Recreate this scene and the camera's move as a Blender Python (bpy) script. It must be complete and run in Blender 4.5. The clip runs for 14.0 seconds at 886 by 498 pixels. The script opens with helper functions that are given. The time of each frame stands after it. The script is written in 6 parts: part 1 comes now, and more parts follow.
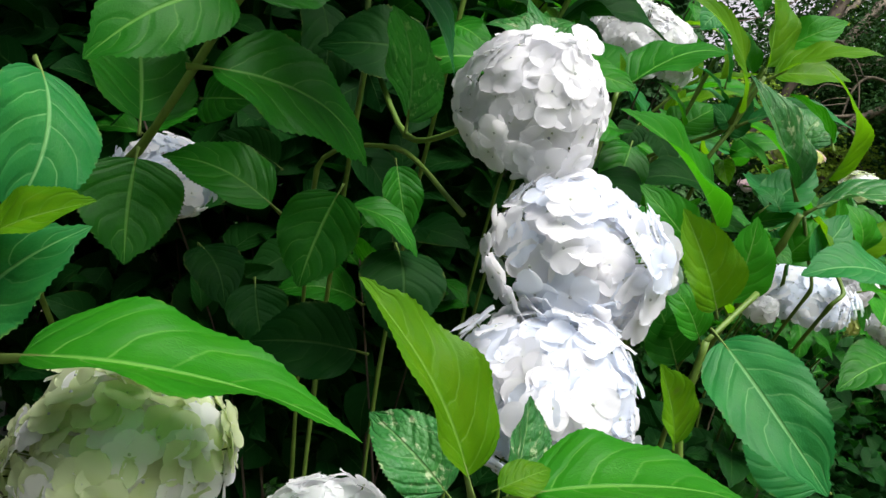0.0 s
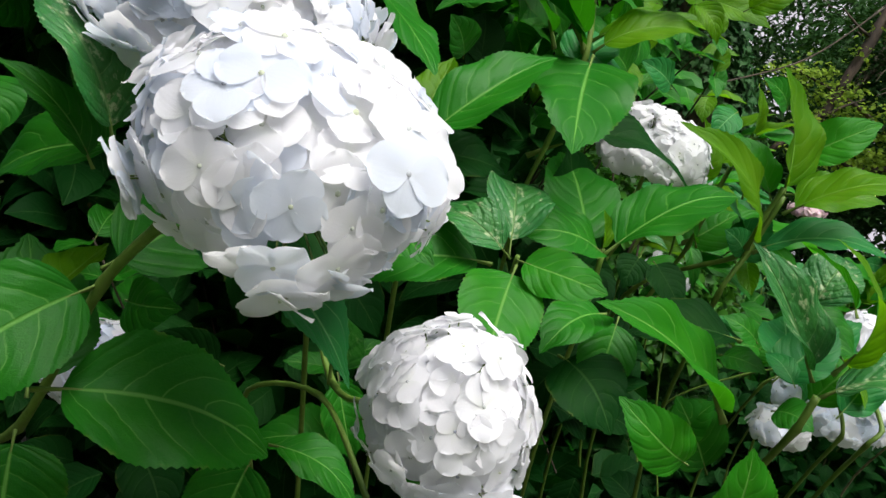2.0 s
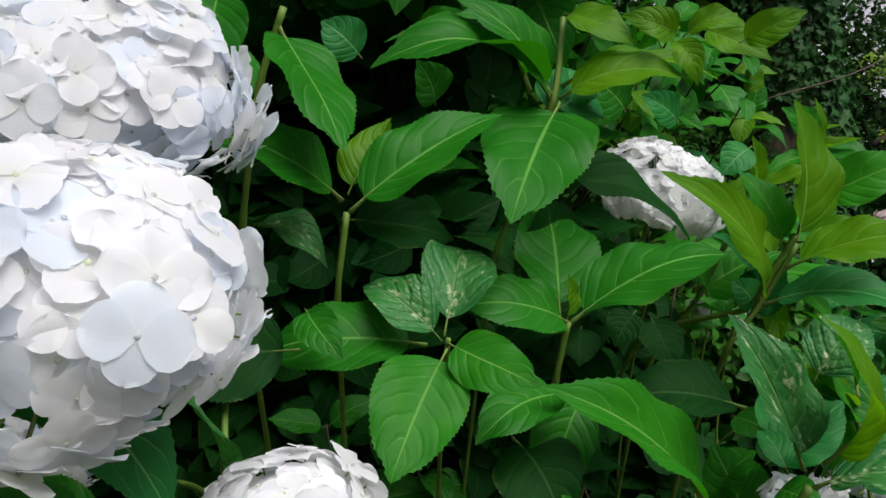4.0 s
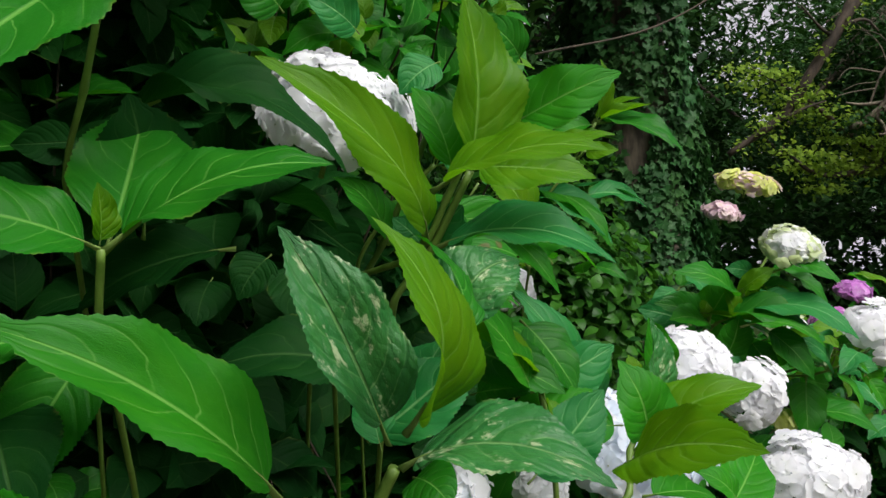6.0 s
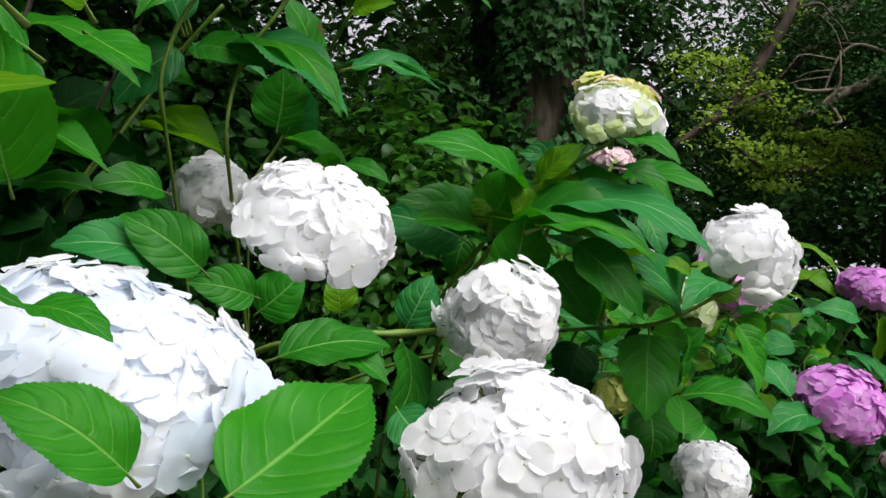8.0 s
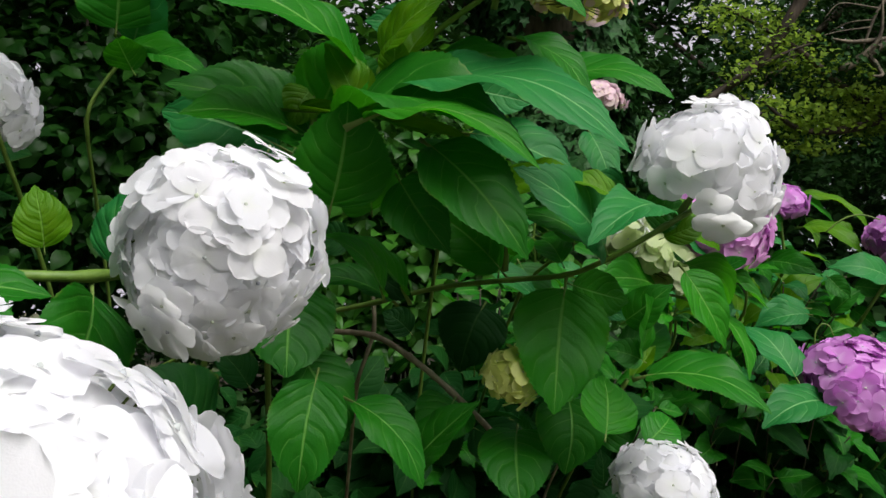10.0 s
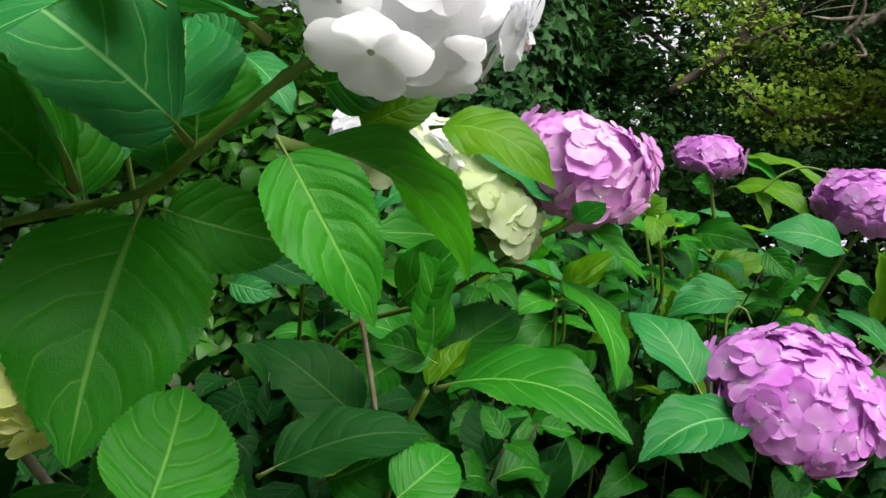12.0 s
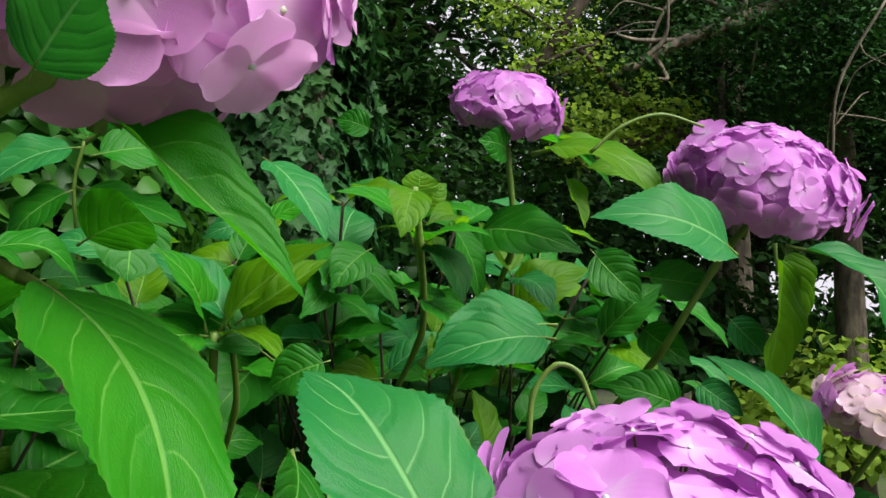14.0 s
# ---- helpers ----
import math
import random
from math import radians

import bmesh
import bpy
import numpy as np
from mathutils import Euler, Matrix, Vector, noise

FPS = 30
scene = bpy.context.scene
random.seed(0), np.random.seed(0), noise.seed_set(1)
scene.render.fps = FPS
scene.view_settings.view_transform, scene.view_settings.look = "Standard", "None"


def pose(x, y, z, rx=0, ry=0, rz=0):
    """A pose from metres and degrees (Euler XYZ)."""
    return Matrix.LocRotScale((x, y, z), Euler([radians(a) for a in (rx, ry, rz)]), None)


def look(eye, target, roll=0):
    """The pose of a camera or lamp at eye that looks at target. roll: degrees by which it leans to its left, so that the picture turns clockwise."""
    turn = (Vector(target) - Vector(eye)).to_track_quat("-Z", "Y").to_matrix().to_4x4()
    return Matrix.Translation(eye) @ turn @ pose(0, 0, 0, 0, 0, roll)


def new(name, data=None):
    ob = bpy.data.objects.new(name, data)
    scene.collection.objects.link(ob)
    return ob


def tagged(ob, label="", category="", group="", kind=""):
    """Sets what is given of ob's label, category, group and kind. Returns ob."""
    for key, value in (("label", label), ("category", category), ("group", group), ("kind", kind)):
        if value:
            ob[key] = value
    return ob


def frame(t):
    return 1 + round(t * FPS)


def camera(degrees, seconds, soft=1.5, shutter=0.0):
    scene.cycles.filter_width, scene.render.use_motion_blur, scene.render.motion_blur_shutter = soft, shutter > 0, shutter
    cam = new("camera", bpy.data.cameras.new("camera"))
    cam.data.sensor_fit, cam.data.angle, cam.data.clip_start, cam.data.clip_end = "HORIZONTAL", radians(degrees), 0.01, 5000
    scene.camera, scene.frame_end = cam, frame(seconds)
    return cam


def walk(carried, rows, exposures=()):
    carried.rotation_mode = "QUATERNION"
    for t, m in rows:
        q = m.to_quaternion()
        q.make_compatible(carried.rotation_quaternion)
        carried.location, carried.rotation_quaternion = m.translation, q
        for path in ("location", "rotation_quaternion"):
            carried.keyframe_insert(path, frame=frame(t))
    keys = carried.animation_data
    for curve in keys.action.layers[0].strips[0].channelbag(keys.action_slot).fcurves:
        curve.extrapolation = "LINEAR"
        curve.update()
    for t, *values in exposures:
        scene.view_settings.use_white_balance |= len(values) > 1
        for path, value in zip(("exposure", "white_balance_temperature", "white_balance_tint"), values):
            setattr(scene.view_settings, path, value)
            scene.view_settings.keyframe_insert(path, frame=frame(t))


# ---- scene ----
import itertools

cam = camera(54.6, 14.0)
PATH = [
    (0, (0.19, -0.006, 1.443), (0.174, 1.991, 1.544), 1.4),
    (0.5, (0.229, 0.051, 1.48), (0.138, 2.046, 1.59), 0.9),
    (1, (0.216, 0.091, 1.551), (0.096, 2.085, 1.661), 0.6),
    (1.5, (0.262, 0.105, 1.649), (0.123, 2.098, 1.728), 0.4),
    (2, (0.318, 0.13, 1.744), (0.164, 2.124, 1.789), -0.1),
    (2.5, (0.382, 0.156, 1.812), (0.18, 2.146, 1.822), -0.2),
    (2.7, (0.408, 0.18, 1.838), (0.18, 2.167, 1.838), -0.1),
    (4.8, (0.614, 0.252, 1.82), (0.189, 2.205, 1.896), -1.5),
    (5, (0.66, 0.268, 1.803), (0.247, 2.223, 1.881), -1.5),
    (5.5, (0.748, 0.415, 1.758), (0.43, 2.388, 1.831), -1.2),
    (6, (0.817, 0.573, 1.729), (0.664, 2.565, 1.808), -0.7),
    (6.5, (0.94, 0.773, 1.673), (0.85, 2.769, 1.768), 0.1),
    (7, (1.086, 0.919, 1.634), (1.007, 2.915, 1.737), 0.0),
    (7.5, (1.203, 1.138, 1.575), (1.116, 3.132, 1.695), -0.0),
    (8, (1.301, 1.387, 1.506), (1.198, 3.379, 1.647), -0.1),
    (8.2, (1.318, 1.468, 1.485), (1.211, 3.46, 1.629), -0.2),
    (10.3, (1.575, 1.926, 1.456), (1.353, 3.911, 1.544), -0.3),
    (10.5, (1.608, 1.993, 1.444), (1.37, 3.976, 1.541), -0.3),
    (11, (1.653, 2.168, 1.453), (1.455, 4.155, 1.571), -0.2),
    (11.5, (1.692, 2.279, 1.447), (1.52, 4.268, 1.565), -0.2),
    (12, (1.795, 2.362, 1.416), (1.614, 4.351, 1.521), -0.5),
    (12.5, (1.897, 2.525, 1.378), (1.837, 4.52, 1.505), -0.2),
    (13, (1.905, 2.699, 1.368), (1.991, 4.691, 1.522), -0.0),
    (13.5, (1.929, 2.92, 1.401), (2.16, 4.899, 1.575), 0.4),
    (14, (1.95, 3.054, 1.418), (2.214, 5.029, 1.585), 0.3),
]
EXPOSURES = [(0.0, 0.56), (1.5, 0.49), (2.5, 0.26), (5.0, -0.09), (5.5, 0.01), (6.0, 0.21), (6.5, 0.48), (7.5, 0.46), (8.0, 0.26), (10.5, 0.06), (11.0, 0.46), (11.5, 0.71), (12.0, 0.66), (12.5, 0.41), (13.0, 0.51), (14.0, 0.66)]
walk(cam, [(t, look(eye, target, roll)) for t, eye, target, roll in PATH], EXPOSURES)

# ---- world, sun and exposure ----
world = bpy.data.worlds.new("sky")
scene.world = world
world.use_nodes = True
wn = world.node_tree
sky = wn.nodes.new("ShaderNodeTexSky")
sky.sky_type = "NISHITA"
sky.sun_disc = False
SUN_EL, SUN_AZ = 52.0, 134.0          # degrees; azimuth from +y towards +x
sky.sun_elevation = radians(SUN_EL)
sky.sun_rotation = radians(SUN_AZ)
sky.air_density, sky.dust_density, sky.ozone_density = 1.0, 6.0, 0.4
wn.nodes["Background"].inputs["Strength"].default_value = 0.06
wn.links.new(sky.outputs["Color"], wn.nodes["Background"].inputs["Color"])
sun_data = bpy.data.lights.new("sun", "SUN")
sun_data.energy = 4.95
sun_data.angle = radians(48.0)
sun_data.color = (1.0, 0.99, 0.96)
sun = new("sun", sun_data)
_s = Vector((math.sin(radians(SUN_AZ)) * math.cos(radians(SUN_EL)), math.cos(radians(SUN_AZ)) * math.cos(radians(SUN_EL)), math.sin(radians(SUN_EL))))
sun.matrix_world = look(_s * 30, (0, 0, 0))


# ---- materials ----
class Nodes:
    """A small helper that wires a material's nodes."""

    def __init__(self, name):
        self.mat = bpy.data.materials.new(name)
        self.mat.use_nodes = True
        self.t = self.mat.node_tree
        self.bsdf = self.t.nodes["Principled BSDF"]
        self.out = self.t.nodes["Material Output"]

    def put(self, socket, value):
        if isinstance(value, bpy.types.NodeSocket):
            self.t.links.new(value, socket)
        else:
            socket.default_value = value

    def math(self, op, a, b=0.0, clamp=False):
        n = self.t.nodes.new("ShaderNodeMath")
        n.operation, n.use_clamp = op, clamp
        self.put(n.inputs[0], a)
        self.put(n.inputs[1], b)
        return n.outputs[0]

    def mix(self, f, a, b, blend="MIX"):
        n = self.t.nodes.new("ShaderNodeMix")
        n.data_type, n.blend_type = "RGBA", blend
        self.put(n.inputs["Factor"], f)
        for key, v in (("A", a), ("B", b)):
            s = [i for i in n.inputs if i.name == key and i.type == "RGBA"][0]
            self.put(s, (*v, 1.0) if isinstance(v, tuple) and len(v) == 3 else v)
        return [o for o in n.outputs if o.type == "RGBA"][0]

    def noise(self, scale, detail=3.0, coords=None, rough=0.55):
        n = self.t.nodes.new("ShaderNodeTexNoise")
        n.inputs["Scale"].default_value = scale
        n.inputs["Detail"].default_value = detail
        n.inputs["Roughness"].default_value = rough
        if coords is not None:
            self.t.links.new(coords, n.inputs["Vector"])
        return n.outputs["Fac"]

    def step(self, v, lo, hi, a=0.0, b=1.0):
        n = self.t.nodes.new("ShaderNodeMapRange")
        n.interpolation_type = "SMOOTHSTEP"
        self.put(n.inputs["Value"], v)
        n.inputs["From Min"].default_value, n.inputs["From Max"].default_value = lo, hi
        n.inputs["To Min"].default_value, n.inputs["To Max"].default_value = a, b
        return n.outputs[0]

    def bump(self, height, strength=0.4, distance=0.002):
        n = self.t.nodes.new("ShaderNodeBump")
        n.inputs["Strength"].default_value = strength
        n.inputs["Distance"].default_value = distance
        self.t.links.new(height, n.inputs["Height"])
        self.t.links.new(n.outputs[0], self.bsdf.inputs["Normal"])
        return n.outputs[0]

    def object_coords(self):
        return self.t.nodes.new("ShaderNodeTexCoord").outputs["Object"]

    def world_coords(self):
        return self.t.nodes.new("ShaderNodeNewGeometry").outputs["Position"]

    def chance(self):
        a = self.t.nodes.new("ShaderNodeObjectInfo").outputs["Random"]
        b = self.t.nodes.new("ShaderNodeNewGeometry").outputs["Random Per Island"]
        return self.math("FRACT", self.math("ADD", a, b))

    def translucent(self, colour, amount, normal=None):
        tr = self.t.nodes.new("ShaderNodeBsdfTranslucent")
        self.put(tr.inputs["Color"], colour)
        if normal is not None:
            self.t.links.new(normal, tr.inputs["Normal"])
        m = self.t.nodes.new("ShaderNodeMixShader")
        m.inputs[0].default_value = amount
        self.t.links.new(self.bsdf.outputs[0], m.inputs[1])
        self.t.links.new(tr.outputs[0], m.inputs[2])
        self.t.links.new(m.outputs[0], self.out.inputs["Surface"])


def leaf_material(name, dark, light, vein, glow, veins=6.0, rough=0.42, through_amount=0.2, worn=0.0, relief=0.4, gloss=0.4):
    """Broad leaves: a pale midrib, arching side veins, a fine net between them and slight quilting."""
    n = Nodes(name)
    uv = n.t.nodes.new("ShaderNodeUVMap").outputs["UV"]
    sep = n.t.nodes.new("ShaderNodeSeparateXYZ")
    n.t.links.new(uv, sep.inputs[0])
    u, v = sep.outputs[0], sep.outputs[1]
    across = n.math("MULTIPLY", n.math("ABSOLUTE", n.math("SUBTRACT", u, 0.5)), 2.0)
    side_shift = n.math("MULTIPLY", n.math("GREATER_THAN", u, 0.5), 0.43)
    wob = n.noise(5.0, 2.0, n.object_coords())
    s = n.math("SUBTRACT", n.math("MULTIPLY", n.math("POWER", v, 0.85), veins), n.math("MULTIPLY", n.math("POWER", across, 1.5), 1.9))
    s = n.math("ADD", n.math("ADD", s, n.math("MULTIPLY", wob, 0.5)), side_shift)
    ping = n.math("PINGPONG", s, 0.5)
    side = n.math("SUBTRACT", 1.0, n.step(ping, 0.008, 0.046))
    side = n.math("MULTIPLY", side, n.step(across, 0.6, 0.95, 1.0, 0.1))
    mid = n.math("SUBTRACT", 1.0, n.step(across, 0.014, 0.052))
    fine = n.noise(60.0, 3.0, uv)
    net = n.t.nodes.new("ShaderNodeTexVoronoi")
    net.feature = "DISTANCE_TO_EDGE"
    net.inputs["Scale"].default_value = 26.0
    n.t.links.new(uv, net.inputs["Vector"])
    net_line = n.math("SUBTRACT", 1.0, n.step(net.outputs["Distance"], 0.0, 0.09))
    vein_mask = n.math("MAXIMUM", n.math("MULTIPLY", side, n.step(n.noise(4.0, 2.0, n.object_coords()), 0.35, 0.65, 0.2, 0.7)), mid)
    vein_mask = n.math("MAXIMUM", vein_mask, n.math("MULTIPLY", net_line, 0.04))
    rnd = n.chance()
    patch = n.noise(14.0, 3.0, n.world_coords())
    tone = n.math("ADD", n.math("MULTIPLY", rnd, 0.65), n.math("MULTIPLY", patch, 0.5), clamp=True)
    col = n.mix(tone, dark, light)
    blend = n.noise(2.2, 4.0, n.object_coords(), 0.6)
    col = n.mix(n.step(blend, 0.4, 0.7, 0.0, 0.55), col, (min(1.0, light[0] * 1.7), light[1] * 1.12, light[2] * 0.7))
    col = n.mix(n.step(fine, 0.35, 0.7, 0.0, 0.28), col, (light[0] * 1.3, light[1] * 1.2, light[2] * 1.2))
    if worn:
        scar = n.noise(6.0, 6.0, n.object_coords(), 0.75)
        col = n.mix(n.step(scar, 0.56, 0.64, 0.0, worn), col, (0.5, 0.56, 0.34))
    specks = n.noise(170.0, 2.0, uv)
    col = n.mix(n.step(specks, 0.73, 0.78, 0.0, 0.35), col, (0.2, 0.26, 0.08))
    col = n.mix(n.math("MULTIPLY", vein_mask, 0.85), col, vein)
    rim = n.math("MULTIPLY", n.step(across, 0.93, 1.0), n.step(n.noise(9.0, 2.0, n.object_coords()), 0.52, 0.66, 0.0, 0.25))
    col = n.mix(rim, col, (0.22, 0.24, 0.05))
    bite = n.noise(11.0, 2.0, n.world_coords())
    col = n.mix(n.step(bite, 0.76, 0.775, 0.0, 0.8), col, (0.1, 0.075, 0.03))
    n.put(n.bsdf.inputs["Base Color"], col)
    n.put(n.bsdf.inputs["Roughness"], n.step(n.math("ADD", n.math("MULTIPLY", fine, 0.6), n.math("MULTIPLY", blend, 0.4)), 0.2, 0.8, rough - 0.1, rough + 0.14))
    n.bsdf.inputs["Specular IOR Level"].default_value = gloss
    h = n.math("SUBTRACT", n.math("MULTIPLY", n.step(ping, 0.0, 0.3), 0.8), n.math("MULTIPLY", mid, 0.9))
    h = n.math("ADD", h, n.math("MULTIPLY", fine, 0.3))
    h = n.math("SUBTRACT", h, n.math("MULTIPLY", net_line, 0.07))
    if worn:
        cell = n.t.nodes.new("ShaderNodeTexVoronoi")
        cell.inputs["Scale"].default_value = 16.0
        n.t.links.new(n.object_coords(), cell.inputs["Vector"])
        h = n.math("SUBTRACT", h, n.math("MULTIPLY", cell.outputs["Distance"], 0.8))
    nrm = n.bump(h, relief, 0.002)
    n.translucent(n.mix(n.math("MULTIPLY", vein_mask, 0.4), glow, vein), through_amount, nrm)
    return n.mat


def plain_leaf_material(name, dark, light, glow, rough=0.6, through_amount=0.25, patch_scale=1.2, gloss=0.08):
    """Small leaves seen from further off."""
    n = Nodes(name)
    patch = n.noise(patch_scale, 3.0, n.world_coords())
    tone = n.math("ADD", n.math("MULTIPLY", n.chance(), 0.7), n.math("MULTIPLY", patch, 0.35), clamp=True)
    col = n.mix(tone, dark, light)
    n.put(n.bsdf.inputs["Base Color"], col)
    n.bsdf.inputs["Roughness"].default_value = rough
    n.bsdf.inputs["Specular IOR Level"].default_value = gloss
    n.translucent(n.mix(tone, tuple(0.7 * g for g in glow), glow), through_amount)
    return n.mat


def petal_material(name, a, b, heart, glow, through_amount=0.25):
    """Petals: a to b by chance, with a heart tint towards the floret's middle and fine radial veins."""
    n = Nodes(name)
    uv = n.t.nodes.new("ShaderNodeUVMap").outputs["UV"]
    sep = n.t.nodes.new("ShaderNodeSeparateXYZ")
    n.t.links.new(uv, sep.inputs[0])
    rad = sep.outputs[1]
    veins = n.math("PINGPONG", n.math("MULTIPLY", sep.outputs[0], 9.0), 0.5)
    each = n.t.nodes.new("ShaderNodeObjectInfo").outputs["Random"]
    col = n.mix(n.math("ADD", n.math("MULTIPLY", each, 0.8), n.math("MULTIPLY", n.chance(), 0.2)), a, b)
    blotch = n.noise(35.0, 2.0, n.world_coords())
    col = n.mix(n.step(blotch, 0.45, 0.75, 0.0, 0.3), col, b)
    col = n.mix(n.step(rad, 0.05, 0.5, 0.55, 0.0), col, heart)
    col = n.mix(n.step(veins, 0.0, 0.12, 0.05, 0.0), col, heart)
    n.put(n.bsdf.inputs["Base Color"], col)
    n.bsdf.inputs["Roughness"].default_value = 0.6
    n.bsdf.inputs["Specular IOR Level"].default_value = 0.2
    nrm = n.bump(n.math("ADD", n.math("MULTIPLY", veins, 0.5), n.noise(40.0, 3.0, uv)), 0.09, 0.002)
    n.translucent(n.mix(n.step(rad, 0.05, 0.5, 0.5, 0.0), glow, heart), through_amount, nrm)
    return n.mat


def bark_material(name, dark, light, scale=18.0, stretch=0.25, rough=0.85, bump=0.6):
    n = Nodes(name)
    mp = n.t.nodes.new("ShaderNodeMapping")
    mp.inputs["Scale"].default_value = (1.0, 1.0, stretch)
    n.t.links.new(n.world_coords(), mp.inputs["Vector"])
    grain = n.noise(scale, 6.0, mp.outputs[0], 0.65)
    blot = n.noise(scale * 0.2, 3.0, n.world_coords())
    col = n.mix(n.step(grain, 0.3, 0.7), dark, light)
    col = n.mix(n.step(blot, 0.45, 0.7, 0.0, 0.5), col, tuple(0.6 * c for c in dark))
    n.put(n.bsdf.inputs["Base Color"], col)
    n.bsdf.inputs["Roughness"].default_value = rough
    n.bump(grain, bump, 0.01)
    return n.mat


LEAF = leaf_material("leaf_mature", (0.004, 0.064, 0.0035), (0.0115, 0.135, 0.007), (0.11, 0.31, 0.05), (0.038, 0.29, 0.004), through_amount=0.26, gloss=0.15)
LEAF_YOUNG = leaf_material("leaf_young", (0.03, 0.135, 0.0012), (0.07, 0.215, 0.0025), (0.17, 0.36, 0.05), (0.15, 0.39, 0.003), through_amount=0.45, gloss=0.18)
LEAF_FRESH = leaf_material("leaf_fresh", (0.007, 0.108, 0.005), (0.021, 0.195, 0.008), (0.14, 0.37, 0.06), (0.065, 0.4, 0.006), through_amount=0.38, gloss=0.15)
# The bluish tint is the sky's sheen, put into the leaf colour.
LEAF_BLUE = leaf_material("leaf_sky_tinted", (0.0055, 0.088, 0.018), (0.014, 0.15, 0.034), (0.13, 0.33, 0.11), (0.03, 0.27, 0.02), through_amount=0.2, rough=0.44, gloss=0.15)
LEAF_WORN = leaf_material("leaf_crinkled", (0.0089, 0.089, 0.021), (0.022, 0.15, 0.031), (0.13, 0.28, 0.089), (0.033, 0.23, 0.021), worn=0.6, relief=0.8)
# Darkened copy of the mature leaf: interior shade put into its colour.
LEAF_SHADED = leaf_material("leaf_shaded", (0.0019, 0.023, 0.0039), (0.005, 0.046, 0.007), (0.028, 0.085, 0.019), (0.0094, 0.085, 0.0046), through_amount=0.2, rough=0.55, gloss=0.07)
PETIOLE = plain_leaf_material("petiole", (0.11, 0.18, 0.041), (0.17, 0.25, 0.069), (0.13, 0.21, 0.034), rough=0.5, through_amount=0.08, patch_scale=9.0)
STEM = bark_material("green_stem", (0.07, 0.14, 0.012), (0.13, 0.22, 0.032), 40.0, 0.4, 0.55, 0.25)
WOOD = bark_material("brown_cane", (0.13, 0.1, 0.062), (0.3, 0.26, 0.18), 45.0, 0.4, 0.8, 0.5)
PETAL_WHITE = petal_material("petal_white", (0.89, 0.88, 0.92), (0.86, 0.87, 0.93), (0.84, 0.86, 0.82), (0.92, 0.92, 0.94), 0.6)
PETAL_BLUE = petal_material("petal_bluish_white", (0.83, 0.86, 0.93), (0.7, 0.77, 0.91), (0.78, 0.81, 0.86), (0.84, 0.88, 0.95), 0.58)
PETAL_CREAM = petal_material("petal_cream", (0.68, 0.74, 0.53), (0.6, 0.68, 0.41), (0.52, 0.62, 0.26), (0.66, 0.75, 0.42), 0.55)
PETAL_PINK = petal_material("petal_pink", (0.5, 0.145, 0.53), (0.7, 0.36, 0.74), (0.74, 0.55, 0.78), (0.68, 0.3, 0.7), 0.4)
PETAL_ROSE = petal_material("petal_rose", (0.64, 0.27, 0.63), (0.8, 0.52, 0.8), (0.76, 0.6, 0.74), (0.74, 0.38, 0.7), 0.42)
PETAL_PALE = petal_material("petal_pale_pink", (0.74, 0.5, 0.7), (0.78, 0.68, 0.62), (0.74, 0.7, 0.46), (0.76, 0.58, 0.66), 0.4)
PETAL_LIME = petal_material("petal_lime", (0.68, 0.74, 0.2), (0.8, 0.82, 0.4), (0.56, 0.64, 0.16), (0.74, 0.8, 0.24), 0.5)
HEART = plain_leaf_material("floret_eye", (0.35, 0.36, 0.5), (0.5, 0.55, 0.35), (0.4, 0.4, 0.3), through_amount=0.05)
IVY = leaf_material("ivy_leaf", (0.006, 0.038, 0.01), (0.022, 0.09, 0.024), (0.07, 0.15, 0.05), (0.025, 0.1, 0.018), veins=3.0, rough=0.46, through_amount=0.18, gloss=0.15)
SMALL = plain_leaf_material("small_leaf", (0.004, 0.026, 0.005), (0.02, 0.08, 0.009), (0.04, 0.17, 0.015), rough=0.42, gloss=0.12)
GLOSSY = plain_leaf_material("glossy_evergreen_leaf", (0.006, 0.04, 0.006), (0.045, 0.16, 0.016), (0.07, 0.24, 0.018), rough=0.36, through_amount=0.3, patch_scale=2.5, gloss=0.14)
# Yellow-green brightened so that sunlight is part of the leaf colour.
SUN_COLOURED = plain_leaf_material("sun_coloured_leaf", (0.016, 0.066, 0.006), (0.27, 0.41, 0.055), (0.33, 0.5, 0.05), through_amount=0.5)
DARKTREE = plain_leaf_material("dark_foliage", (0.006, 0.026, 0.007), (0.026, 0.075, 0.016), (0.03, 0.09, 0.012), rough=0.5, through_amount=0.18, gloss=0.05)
BARK = bark_material("bark", (0.018, 0.0125, 0.009), (0.07, 0.05, 0.034))
BARK_PALE = bark_material("pale_bark", (0.035, 0.026, 0.018), (0.18, 0.15, 0.105), 22.0)
CONIFER = plain_leaf_material("conifer_spray", (0.008, 0.036, 0.011), (0.04, 0.13, 0.034), (0.04, 0.13, 0.02), rough=0.55, through_amount=0.22)


def soil_material():
    n = Nodes("leaf_litter_soil")
    c = n.world_coords()
    fine = n.noise(45.0, 5.0, c, 0.7)
    wide = n.noise(1.3, 4.0, c)
    col = n.mix(n.step(fine, 0.35, 0.7), (0.035, 0.025, 0.016), (0.13, 0.09, 0.05))
    far = n.noise(0.22, 2.0, c)
    col = n.mix(n.step(wide, 0.45, 0.62), col, (0.05, 0.085, 0.02))
    col = n.mix(n.step(far, 0.45, 0.6, 0.0, 0.7), col, (0.06, 0.1, 0.022))
    n.put(n.bsdf.inputs["Base Color"], col)
    n.bsdf.inputs["Roughness"].default_value = 0.95
    n.bump(fine, 0.8, 0.03)
    return n.mat


